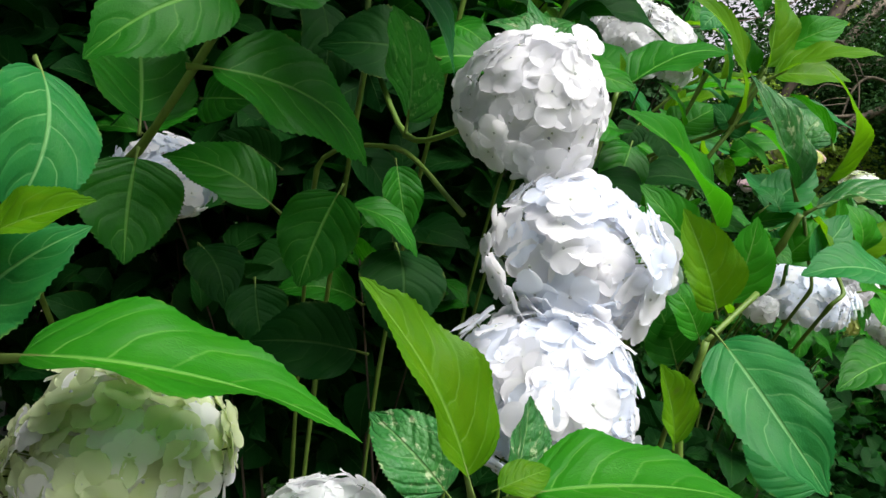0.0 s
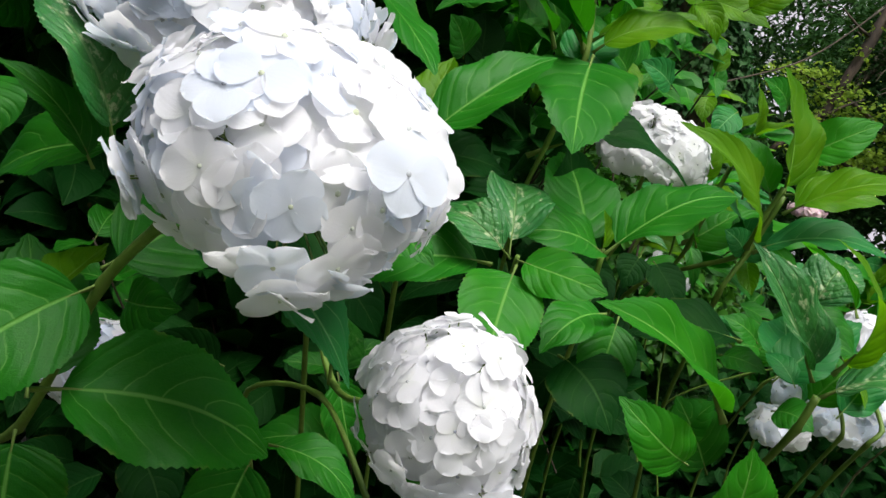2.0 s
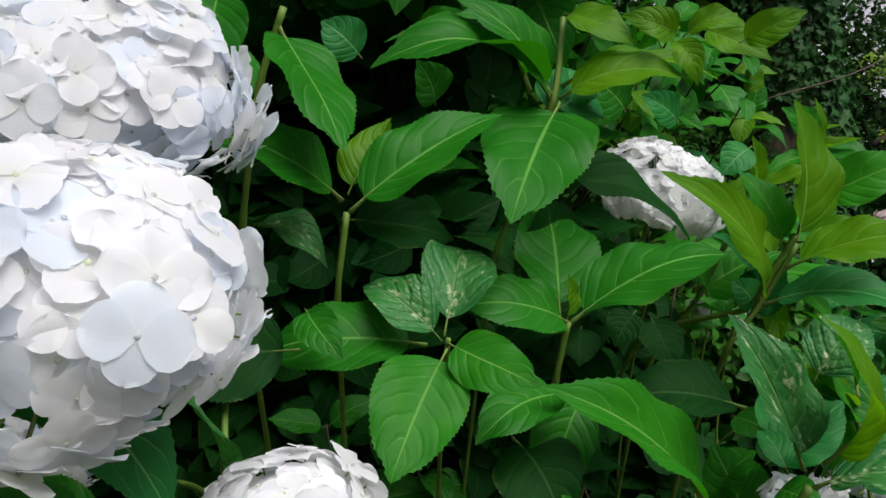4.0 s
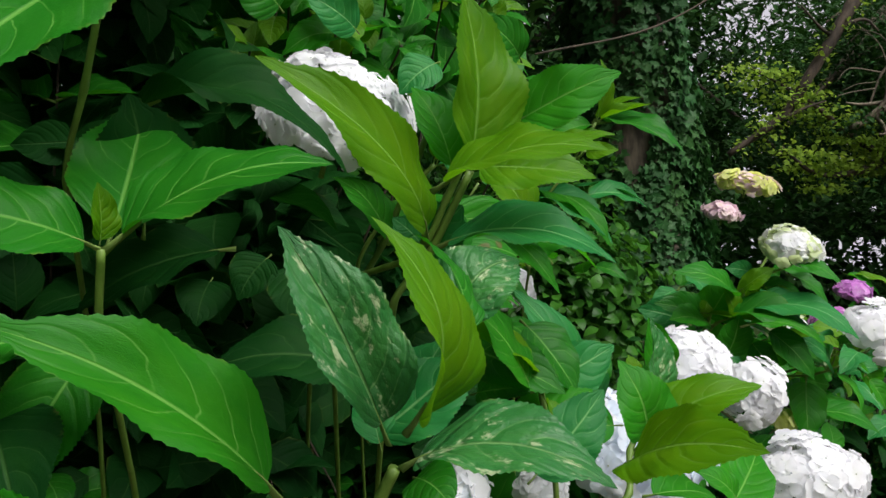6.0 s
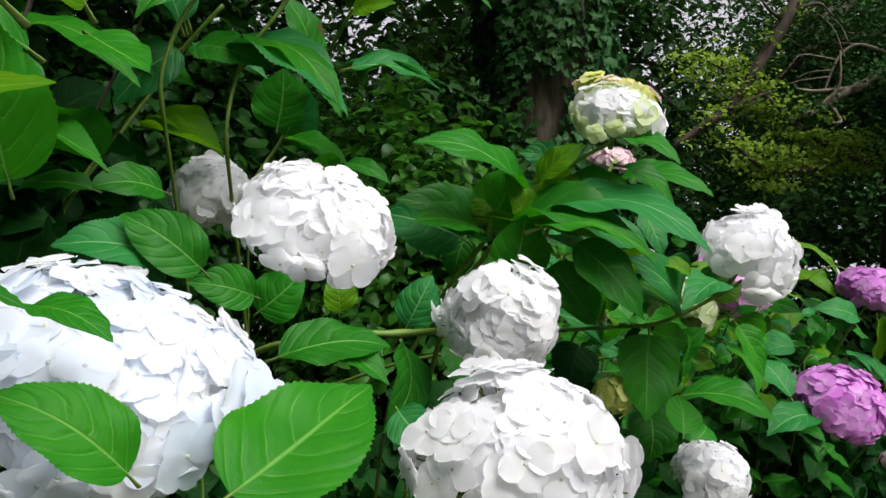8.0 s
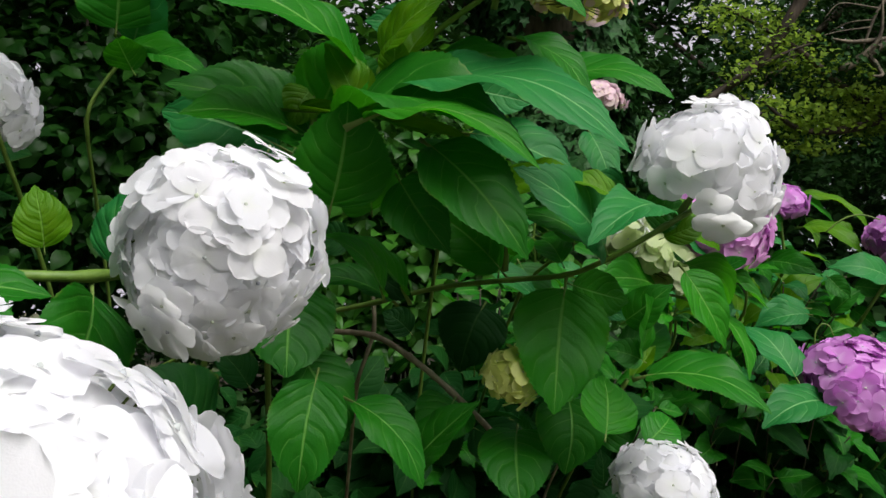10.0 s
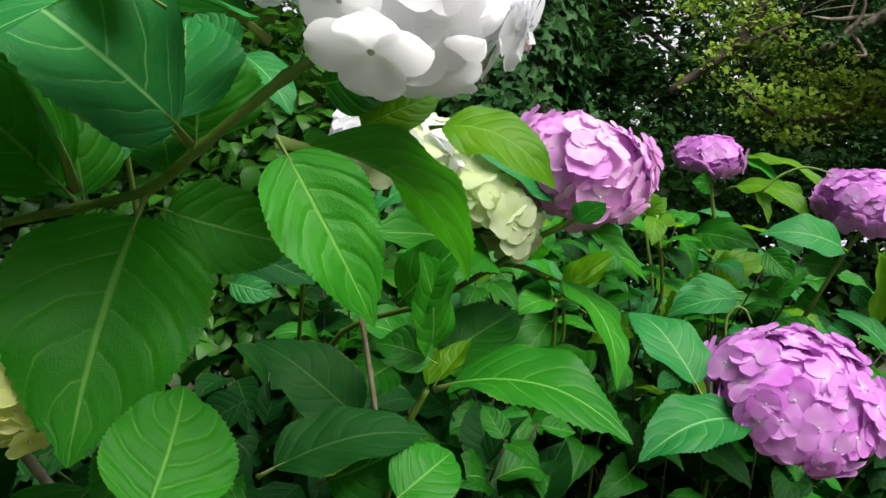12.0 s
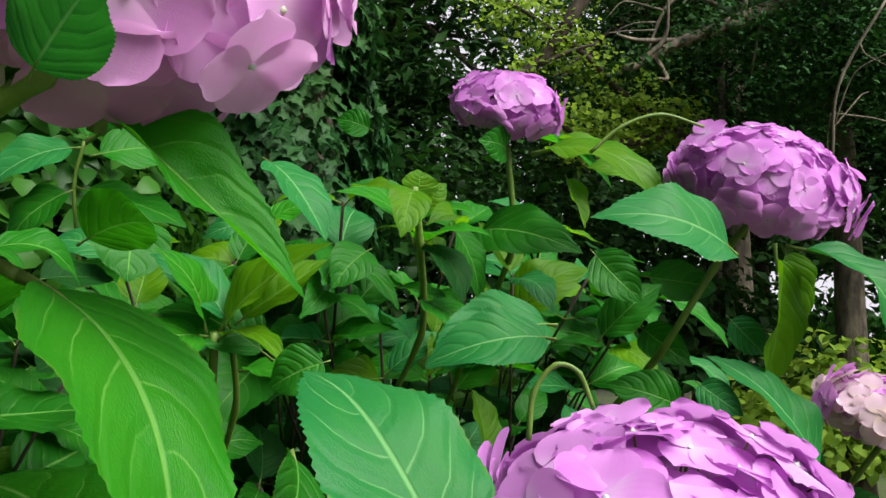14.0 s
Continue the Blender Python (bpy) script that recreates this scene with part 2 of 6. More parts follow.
SOIL = soil_material()


# ---- building blocks ----
def mesh_of(name, verts, faces, uvs=None, mats=(), slots=None, smooth=True):
    me = bpy.data.meshes.new(name)
    me.from_pydata([tuple(v) for v in verts], [], faces)
    if uvs is not None:
        layer = me.uv_layers.new(name="UVMap")
        idx = np.empty(len(me.loops), dtype=np.int32)
        me.loops.foreach_get("vertex_index", idx)
        layer.data.foreach_set("uv", np.asarray(uvs, dtype=np.float32)[idx].ravel())
    for m in mats:
        me.materials.append(m)
    if slots is not None:
        me.polygons.foreach_set("material_index", np.asarray(slots, dtype=np.int32))
    if smooth:
        me.polygons.foreach_set("use_smooth", np.ones(len(me.polygons), dtype=bool))
    me.update()
    return me


def thing(name, place, label, category, group="", kind=""):
    ob = new(name)
    ob.empty_display_size = 0.05
    ob.location = place
    return tagged(ob, label, category, group, kind)


def part(name, mesh, parent, m=Matrix(), label=""):
    """A mesh as a part of parent, at the world pose m."""
    ob = new(name, mesh)
    ob.parent = parent
    ob.matrix_basis = Matrix.Translation(-Vector(parent.location)) @ m
    if label:
        ob["label"] = label
    return ob


def tube(points, radii, sides=7, rough=0.0, rng=random):
    """Verts and faces of a tapered tube along the points."""
    pts = [Vector(p) for p in points]
    verts, faces = [], []
    side = Vector((1, 0, 0))
    for i, p in enumerate(pts):
        d = (pts[min(i + 1, len(pts) - 1)] - pts[max(i - 1, 0)]).normalized()
        side = (side - d * side.dot(d))
        side = side.normalized() if side.length > 1e-4 else d.orthogonal().normalized()
        up = d.cross(side)
        for k in range(sides):
            a = 2 * math.pi * k / sides
            r = radii[i] * (1 + rough * rng.uniform(-1, 1))
            verts.append(p + side * (r * math.cos(a)) + up * (r * math.sin(a)))
    for i in range(len(pts) - 1):
        for k in range(sides):
            a, b = i * sides + k, i * sides + (k + 1) % sides
            faces.append((a, b, b + sides, a + sides))
    faces.append(tuple(range(sides - 1, -1, -1)))
    faces.append(tuple(range((len(pts) - 1) * sides, len(pts) * sides)))
    return verts, faces


def smooth_line(points, steps=5):
    """A smooth line through the points, with tangents no longer than the shorter neighbour."""
    p = [Vector(q) for q in points]
    n = len(p)
    tang = []
    for i in range(n):
        a, b = p[max(i - 1, 0)], p[min(i + 1, n - 1)]
        size = min((p[i] - p[max(i - 1, 0)]).length or 9, (p[min(i + 1, n - 1)] - p[i]).length or 9)
        tang.append((b - a).normalized() * size)
    out = []
    for i in range(n - 1):
        for k in range(steps):
            t = k / steps
            h1, h2, h3, h4 = 2 * t ** 3 - 3 * t * t + 1, -2 * t ** 3 + 3 * t * t, t ** 3 - 2 * t * t + t, t ** 3 - t * t
            out.append(p[i] * h1 + p[i + 1] * h2 + tang[i] * h3 + tang[i + 1] * h4)
    return out + [p[-1]]


def stem(parent, points, r0=0.006, r1=0.0035, mat=None, name="stem", nodes=True, label=""):
    """A cane through the points, thicker at its first one, with slightly swollen joints."""
    points = [Vector(q) for q in points]
    if points[-1].z == 0.0:
        foot = points.pop() + Vector((-0.08, 0.45, 0.0))
        points += [points[-1].lerp(foot, 0.28) + Vector((-0.05, 0.24, 0.0)), foot]
    line = smooth_line(points, 6)
    n = len(line)
    radii = [r0 + (r1 - r0) * i / (n - 1) for i in range(n)]
    if nodes:
        radii = [r * (1.28 if i % 6 == 0 and 0 < i < n - 1 else 1.0) for i, r in enumerate(radii)]
    base = Vector(parent.location)
    v, f = tube([q - base for q in line], radii, 8)
    return part(name, mesh_of(name, v, f, mats=[mat or STEM]), parent, Matrix.Translation(base), label)


def leaf_mesh(name, mat, bow=0.12, fold=0.25, curl=0.0, wave=0.0, broad=0.0, rows=75, petiole=0.1, teeth=0.022, bend=0.0, hook=0.0, seed=0):
    """A toothed ovate leaf with a drawn-out tip: y runs 0 to 1 from the stem to the tip, x spans -0.5 to 0.5, z is its upper side."""
    rng = random.Random(seed)
    verts, uvs, faces, slots = [], [], [], []
    cols = [-1.0, -0.8, -0.55, -0.28, 0.0, 0.28, 0.55, 0.8, 1.0]
    ph, ph2, uneven = rng.uniform(0, 6), rng.uniform(0, 6), rng.uniform(-0.06, 0.06)
    rise, fall = 0.5 - 0.1 * broad, 0.86 + rng.uniform(-0.06, 0.1)
    peak = rise / (rise + fall)
    top = peak ** rise * (1 - peak) ** fall

    def lift(y, x):
        z = bow * 4 * y * (1 - y) + fold * abs(x) * (1 - 0.5 * y) - 0.5 * fold * x * x
        z += curl * (y ** 3 - y) + wave * abs(2 * x) ** 1.5 * math.sin(9 * y + ph + (2.1 if x > 0 else 0))
        z += 0.012 * math.sin(5.0 * y + 7.0 * x + ph2) + 0.02 * abs(2 * x) ** 2 * math.sin(17 * y + ph2)
        return z

    for i in range(rows + 1):
        v = i / rows
        y = petiole + (1 - petiole) * v
        w = 0.5 * v ** rise * (1 - v) ** fall / top
        if v > 0.84:
            w *= 1 - 0.5 * math.sin(math.pi * (v - 0.84) / 0.16) ** 2 * 0.6
        for c in cols:
            x, yy = w * c * (1 + math.copysign(uneven, c)), y
            if abs(c) == 1.0 and 0.06 < v < 0.97:
                k = (-0.8, 0.1, 0.9)[i % 3] * teeth * rng.uniform(0.6, 1.3)
                x += math.copysign(k, c) * (0.45 + 0.55 * math.sin(math.pi * v))
                yy += (0.0, 0.0, 0.4)[i % 3] * teeth
            sway = bend * math.sin(math.pi * yy)
            tilt = 0.35 * bend * yy * x
            verts.append((x + sway, yy, lift(yy, x) + tilt - hook * max(0.0, yy - 0.55) ** 2))
            uvs.append((0.5 + 0.5 * c, v))
    m = len(cols)
    for i in range(rows):
        for k in range(m - 1):
            a = i * m + k
            faces.append((a, a + 1, a + m + 1, a + m))
            slots.append(0)
    off = len(verts)
    line = [(bend * math.sin(math.pi * 0.5 * petiole * k), petiole * 1.9 * k / 4, lift(petiole * 1.9 * k / 4, 0) - 0.006) for k in range(5)]
    pv, pf = tube(line, [0.022, 0.016, 0.014, 0.012, 0.005], 5)
    verts += [tuple(p) for p in pv]
    uvs += [(0.5, 0.0)] * len(pv)
    faces += [tuple(q + off for q in f) for f in pf]
    slots += [1] * len(pf)
    return mesh_of(name, verts, faces, uvs, [mat, PETIOLE], slots)


SHAPES = [dict(bow=0.10, fold=0.22, bend=0.05, hook=0.15, wave=0.015), dict(bow=0.16, fold=0.14, curl=0.05, bend=-0.07, hook=0.3, wave=0.02),
          dict(bow=0.05, fold=0.4, wave=0.03, bend=0.04), dict(bow=0.2, fold=0.3, wave=0.045, bend=-0.05, hook=0.4),
          dict(bow=0.03, fold=0.13, broad=0.1, wave=0.025, bend=0.03, hook=0.1)]
LOOKS = (("mature", LEAF), ("young", LEAF_YOUNG), ("fresh", LEAF_FRESH), ("blue", LEAF_BLUE), ("worn", LEAF_WORN), ("old", LEAF_SHADED))


def leaf_kinds(rows, variants):
    """For each look and shape, a few meshes that differ in outline and waviness."""
    return {key: [[leaf_mesh(f"{key}_leaf", mat, rows=rows, seed=100 * v + 10 * i + len(key), **s) for v in range(variants)] for i, s in enumerate(SHAPES)]
            for key, mat in LOOKS}


LEAVES, SIMPLE = leaf_kinds(75, 3), leaf_kinds(30, 2)
LEAF_COUNT = itertools.count()
FACING = Vector((0.3, -0.55, 0.78)).normalized()


def leaf_pose(base, tip, width, roll=0.0, deep=1.0):
    base, tip = Vector(base), Vector(tip)
    y = tip - base
    length = y.length
    y.normalize()
    z = FACING - y * FACING.dot(y)
    z = z.normalized() if z.length > 0.05 else y.orthogonal().normalized()
    x = y.cross(z)
    m = Matrix((x, y, z)).transposed().to_4x4()
    m = m @ Matrix.Rotation(radians(roll), 4, "Y") @ Matrix.Diagonal((width, length, length * deep, 1))
    return Matrix.Translation(base) @ m


def leaf(parent, base, tip, width, roll=0.0, look_of="mature", shape=0, deep=1.0, kinds=None):
    choice = (kinds or LEAVES)[look_of][shape]
    return part("leaf", choice[next(LEAF_COUNT) % len(choice)], parent, leaf_pose(base, tip, width, roll, deep))


def floret_mesh(name, mat, cup=0.12, width=1.0, notch=0.0, seed=0):
    """Four broad rounded overlapping petals round a small eye; radius 1, facing +z."""
    rng = random.Random(seed)
    verts, uvs, faces, slots = [], [], [], []
    along, cols = (0.03, 0.2, 0.42, 0.64, 0.82, 0.94, 1.0), 7
    rows = len(along) - 1
    for k in range(4):
        ang = k * math.pi / 2 + rng.uniform(-0.1, 0.1)
        size, lean, over = rng.uniform(0.9, 1.08), rng.uniform(-0.07, 0.07), 0.04 * (1 if k % 2 else -1)
        ruffle, ph = rng.uniform(0.01, 0.035), rng.uniform(0, 6)
        off = len(verts)
        for r in along:
            half = 0.54 * width * math.sqrt(1 - ((r - 0.52) / 0.5) ** 2) if r > 0.4 else 0.07 + 0.45 * width * math.sin(math.pi * 1.25 * r) ** 1.1
            for j in range(cols):
                c = -1 + 2 * j / (cols - 1)
                x = r * size * (1 - 0.06 * c * c * r - notch * (1 - abs(c)) ** 2 * r ** 4)
                y = half * c * size
                z = cup * r * r + 0.06 * c * c * r + lean * c * r + over * (0.3 + r) - 0.2 * max(0, r - 0.7) ** 1.2
                z += ruffle * math.sin(4.5 * c + ph) * r * r
                verts.append((x * math.cos(ang) - y * math.sin(ang), x * math.sin(ang) + y * math.cos(ang), z))
                uvs.append((0.5 + 0.5 * c, r))
        for i in range(rows):
            for j in range(cols - 1):
                a = off + i * cols + j
                faces.append((a, a + cols, a + cols + 1, a + 1))
                slots.append(0)
    off = len(verts)
    ring = 6
    for k in range(ring):
        a = 2 * math.pi * k / ring
        verts.append((0.07 * math.cos(a), 0.07 * math.sin(a), 0.02))
    verts.append((0, 0, 0.1))
    uvs += [(0.5, 0.0)] * (ring + 1)
    for k in range(ring):
        faces.append((off + k, off + (k + 1) % ring, off + ring))
        slots.append(1)
    return mesh_of(name, verts, faces, uvs, [mat, HEART], slots)


FLORETS = {key: [floret_mesh(f"{key}_floret", mat, cup, 1.0, notch, s) for s, (cup, notch) in enumerate(((0.02, 0.0), (0.06, 0.04), (-0.08, 0.06), (0.1, 0.0), (0.0, 0.02)))]
           for key, mat in (("white", PETAL_WHITE), ("blue", PETAL_BLUE), ("cream", PETAL_CREAM), ("pink", PETAL_PINK), ("rose", PETAL_ROSE), ("pale", PETAL_PALE), ("lime", PETAL_LIME))}
HEAD_NUMBER = [0]
HEAD_LABELS = {"white": "white mophead flower", "blue": "bluish-white mophead flower", "cream": "cream-white mophead flower", "pink": "purple-pink mophead flower",
               "rose": "rosy pink mophead flower", "pale": "faded pale pink mophead flower", "lime": "young lime-green mophead flower"}


def flower_head(parent, centre, rx, rz, axis=(0.25, -0.35, 0.9), colours=("white",), size=0.021, cover=118, stalk=None, label=""):
    """A mophead: florets on a dome about its axis, each on its pedicel, over a branched core."""
    HEAD_NUMBER[0] += 1
    rng = random.Random(100 + HEAD_NUMBER[0])
    centre, axis = Vector(centre), Vector(axis).normalized()
    rx, rz, size = 0.95 * rx, 0.95 * rz, 0.96 * size
    turn = axis.to_track_quat("Z", "Y").to_matrix().to_4x4()
    m = Matrix.Translation(centre) @ turn
    area = 2 * math.pi * (1 - math.cos(radians(cover))) * (rx * rx * 0.5 + rx * rz * 0.5)
    count = max(18, int(area / (size * size * 0.85)))
    root = Vector((0, 0, -rz * 0.75))
    cv, cf = tube([root - Vector((0, 0, rz * 0.3)), root, root * 0.4], [0.0042, 0.0042, 0.0022], 6)
    spots = []
    for i in range(count):
        f = (i + 0.5) / count
        ct = 1 - f * (1 - math.cos(radians(cover)))
        th = math.acos(max(-1, min(1, ct))) + rng.gauss(0, 0.07)
        ph = i * 2.39996 + rng.gauss(0, 0.12)
        d = Vector((math.sin(th) * math.cos(ph), math.sin(th) * math.sin(ph), math.cos(th)))
        p = Vector((d.x * rx, d.y * rx, d.z * rz)) * rng.uniform(0.95, 1.0) * (1 + 0.36 * noise.noise(d * 1.5 + Vector((HEAD_NUMBER[0], 0, 0))) + 0.14 * noise.noise(d * 4.0 + Vector((0, HEAD_NUMBER[0], 0))))
        nrm = Vector((d.x / rx, d.y / rx, d.z / rz)).normalized()
        spots.append((p, nrm))
        v, g = tube([root * 0.6, p * 0.5 + root * 0.2, p * 0.985], [0.0013, 0.001, 0.0008], 3)
        o = len(cv)
        cv += v
        cf += [tuple(q + o for q in h) for h in g]
    core = part("flower_head", mesh_of("flower_head", cv, cf, mats=[PETIOLE]), parent, m, label or HEAD_LABELS[colours[0]])
    for p, nrm in spots:
        q = (nrm + Vector((rng.gauss(0, 0.15), rng.gauss(0, 0.15), rng.gauss(0, 0.15)))).normalized()
        r = q.to_track_quat("Z", "Y").to_matrix().to_4x4() @ Matrix.Rotation(rng.uniform(0, 6.28), 4, "Z")
        s = size * rng.uniform(0.85, 1.25)
        fl = new("floret", rng.choice(FLORETS[rng.choice(colours)]))
        fl.parent = core
        fl.matrix_basis = Matrix.Translation(p) @ r @ Matrix.Scale(s, 4)
    if stalk:
        end = centre - axis * rz * 0.9
        stem(parent, [*stalk, end], 0.0055, 0.0042)
    return core


def scatter(name, unit, poses, mats):
    """Many small leaves as one mesh: unit is (verts, faces, uvs) of one leaf, poses an (n, 4, 4) array."""
    verts, faces, uvs = unit
    v = np.c_[np.asarray(verts, dtype=np.float64), np.ones(len(verts))]
    all_v = np.einsum("nij,kj->nki", poses, v)[:, :, :3].reshape(-1, 3)
    f = np.asarray(faces)
    all_f = (f[None] + (np.arange(len(poses)) * len(verts))[:, None, None]).reshape(-1, f.shape[1])
    me = bpy.data.meshes.new(name)
    me.vertices.add(len(all_v))
    me.vertices.foreach_set("co", all_v.astype(np.float32).ravel())
    me.loops.add(all_f.size)
    me.loops.foreach_set("vertex_index", all_f.astype(np.int32).ravel())
    me.polygons.add(len(all_f))
    me.polygons.foreach_set("loop_start", np.arange(0, all_f.size, f.shape[1], dtype=np.int32))
    layer = me.uv_layers.new(name="UVMap")
    layer.data.foreach_set("uv", np.asarray(uvs, dtype=np.float32)[all_f.ravel() % len(verts)].ravel())
    for m in mats:
        me.materials.append(m)
    me.update(calc_edges=True)
    me.validate()
    me.polygons.foreach_set("use_smooth", np.ones(len(me.polygons), dtype=bool))
    return me


def small_unit(half=0.32, peaks=None):
    """A small pointed leaf, folded along its middle: quads only."""
    ys = [0.0, 0.25, 0.55, 0.8, 1.0]
    ws = peaks or [0.02, half, half * 0.95, half * 0.5, 0.01]
    verts, uvs, faces = [], [], []
    for y, w in zip(ys, ws):
        for c in (-1, 0, 1):
            verts.append((w * c, y, 0.25 * w * abs(c) + 0.35 * y * (1 - y)))
            uvs.append((0.5 + 0.5 * c, y))
    for i in range(4):
        for k in range(2):
            a = i * 3 + k
            faces.append((a, a + 1, a + 4, a + 3))
    return verts, faces, uvs


def ivy_unit():
    """A lobed ivy leaf, of quads."""
    outline = [(0.08, 0.05), (0.42, -0.02), (0.34, 0.3), (0.5, 0.52), (0.2, 0.62), (0.02, 1.0)]
    verts, uvs, faces = [], [], []
    for x, y in outline:
        for c in (-1, 0, 1):
            verts.append((x * c, y if c else y * 0.9 + 0.05, 0.12 * abs(c) * x + 0.1 * math.sin(3 * y)))
            uvs.append((0.5 + 0.5 * c, max(0, y)))
    for i in range(5):
        for k in range(2):
            a = i * 3 + k
            faces.append((a, a + 1, a + 4, a + 3))
    return verts, faces, uvs


def ovate_unit(half=0.36, rows=6, cols=(-1, -0.5, 0, 0.5, 1)):
    """A bowed ovate leaf with a drooping pointed tip: quads only."""
    verts, uvs, faces = [], [], []
    for i in range(rows + 1):
        v = i / rows
        w = half * math.sin(math.pi * min(1.0, v ** 0.75)) ** 0.8 if 0 < i < rows else 0.01
        for c in cols:
            ww = w * c
            verts.append((ww, v, 0.22 * abs(ww) + 0.4 * v * (1 - v) - 0.3 * max(0, v - 0.6) ** 2))
            uvs.append((0.5 + 0.5 * c, v))
    n = len(cols)
    for i in range(rows):
        for k in range(n - 1):
            a = i * n + k
            faces.append((a, a + 1, a + n + 1, a + n))
    return verts, faces, uvs


UNIT, UNIT_THIN, UNIT_IVY = small_unit(0.34), ovate_unit(0.22, 2, (-1, 0, 1)), ivy_unit()
UNIT_FAR, UNIT_FINE, UNIT_BROAD = ovate_unit(0.34, 2, (-1, 0, 1)), ovate_unit(0.34, 4, (-1, 0, 1)), ovate_unit(0.36, 5)


def leaf_poses(rng, places, normals, size, spread=0.6, droop=0.3):
    """Poses for scattered leaves: their upper sides roughly along normals, tips hanging a little."""
    n = len(places)
    z = normals + rng.normal(0, spread, (n, 3))
    z /= np.linalg.norm(z, axis=1)[:, None]
    y = rng.normal(0, 1, (n, 3))
    y[:, 2] -= droop
    y -= z * (y * z).sum(1)[:, None]
    y /= np.linalg.norm(y, axis=1)[:, None]
    x = np.cross(y, z)
    s = size * rng.uniform(0.6, 1.3, n)
    m = np.zeros((n, 4, 4))
    m[:, :3, 0], m[:, :3, 1], m[:, :3, 2], m[:, :3, 3] = x * s[:, None], y * s[:, None], z * s[:, None], places
    m[:, 3, 3] = 1
    return m


# ---- ground ----
def ground_sheet():
    xs = np.r_[-600, -200, -80, -40, np.linspace(-20, 20, 41), 40, 80, 200, 600]
    verts, faces = [], []
    for y in xs:
        for x in xs:
            d = math.hypot(x, y)
            z = 0.05 * noise.noise(Vector((x * 0.6, y * 0.6, 0))) if d < 25 else 0.0
            verts.append((x, y + 6, z - 0.02))
    n = len(xs)
    for i in range(n - 1):
        for k in range(n - 1):
            a = i * n + k
            faces.append((a, a + 1, a + n + 1, a + n))
    ob = new("ground", mesh_of("ground", verts, faces, mats=[SOIL]))
    return tagged(ob, "dark garden soil with leaf litter and patchy grass", "ground", kind="structure")


ground_sheet()


def sky_backdrop():
    """A glowing sheet that stands in for the bright sky far behind the wood."""
    n = Nodes("sky_sheet_glow")
    # The sheet emits its own light to brighten the gaps in the foliage.
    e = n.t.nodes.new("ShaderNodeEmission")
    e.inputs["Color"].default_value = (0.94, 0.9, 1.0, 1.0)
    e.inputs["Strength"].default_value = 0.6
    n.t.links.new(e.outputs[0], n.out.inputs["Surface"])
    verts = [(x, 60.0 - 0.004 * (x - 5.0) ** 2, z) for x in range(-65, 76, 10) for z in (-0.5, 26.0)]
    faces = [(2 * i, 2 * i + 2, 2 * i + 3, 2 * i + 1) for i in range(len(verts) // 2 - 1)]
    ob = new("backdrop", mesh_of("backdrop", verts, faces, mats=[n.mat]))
    tagged(ob, "glowing pale sheet standing in for open sky beyond the wood", "backdrop", kind="structure")


sky_backdrop()


# ---- hydrangea shrubs ----
def shrub(place, label):
    return thing("hydrangea_shrub", place, label, "shrub", "hydrangeas along the bed")


shrub_a = shrub((-0.05, 1.2, 0.0), "tall white mophead hydrangea in full bloom in the bed")
shrub_b = shrub((0.55, 2.0, 0.0), "leafy white hydrangea with large serrated green leaves")
shrub_c = shrub((1.35, 3.15, 0.0), "white and cream hydrangea with arching green canes")
shrub_d = shrub((2.05, 4.1, 0.0), "purple-pink mophead hydrangea beside the white ones")


def shoot(parent, tip, rng, reach=0.11, pairs=3, looks=("mature",), inner=False):
    """A filler shoot: a cane from the crown to the tip with pairs of leaves crosswise."""
    tip = Vector(tip)
    base = Vector(parent.location) + Vector((rng.uniform(-0.25, 0.25), rng.uniform(0.3, 0.6), 0))
    if inner:
        base = tip + Vector((rng.uniform(-0.35, -0.1), rng.uniform(0.3, 0.5), rng.uniform(-0.5, -0.35)))
    mid = base.lerp(tip, 0.6) + Vector((rng.uniform(-0.06, 0.06), rng.uniform(0.12, 0.25), 0.02))
    stem(parent, [base, mid, tip], 0.003, 0.002, BARK)
    up = (tip - mid).normalized()
    side = up.cross(Vector((rng.uniform(-1, 1), rng.uniform(-1, 1), 0.2))).normalized()
    for k in range(pairs):
        at = tip - up * (0.075 * k + 0.005)
        out = side if k % 2 == 0 else up.cross(side)
        length = reach * (0.75 + 0.25 * k) * rng.uniform(0.85, 1.2)
        for s in (1, -1):
            d = (out * s + up * rng.uniform(0.1, 0.55) + Vector((0, 0, rng.uniform(-0.35, 0.1)))).normalized()
            leaf(parent, at, at + d * length * 1.15, length * rng.uniform(0.55, 0.72), rng.uniform(-20, 20), rng.choice(looks), rng.randrange(5), 1.0, SIMPLE)


def thicket(parent, name, boxes, count, size, seed, mat=None):
    """The shrub's inner foliage: leaves too many to count, in boxes (centre, half sizes)."""
    rng = np.random.default_rng(seed)
    places = []
    for c, h, share in boxes:
        k = int(count * share)
        q = rng.normal(0, 1, (k, 3))
        q /= np.linalg.norm(q, axis=1)[:, None]
        q *= rng.uniform(0.3, 1.0, (k, 1)) ** 0.5
        places.append(np.array(c) + q * np.array(h))
    places = np.concatenate(places)
    normals = np.tile(np.array(FACING), (len(places), 1))
    poses = leaf_poses(rng, places, normals, size, 0.7, 0.6)
    me = scatter(name, UNIT_BROAD, poses, mats=[mat or LEAF])
    base = Vector(parent.location)
    me.transform(Matrix.Translation(-base))
    return tagged(part(name, me, parent, Matrix.Translation(base)), kind="stuff")



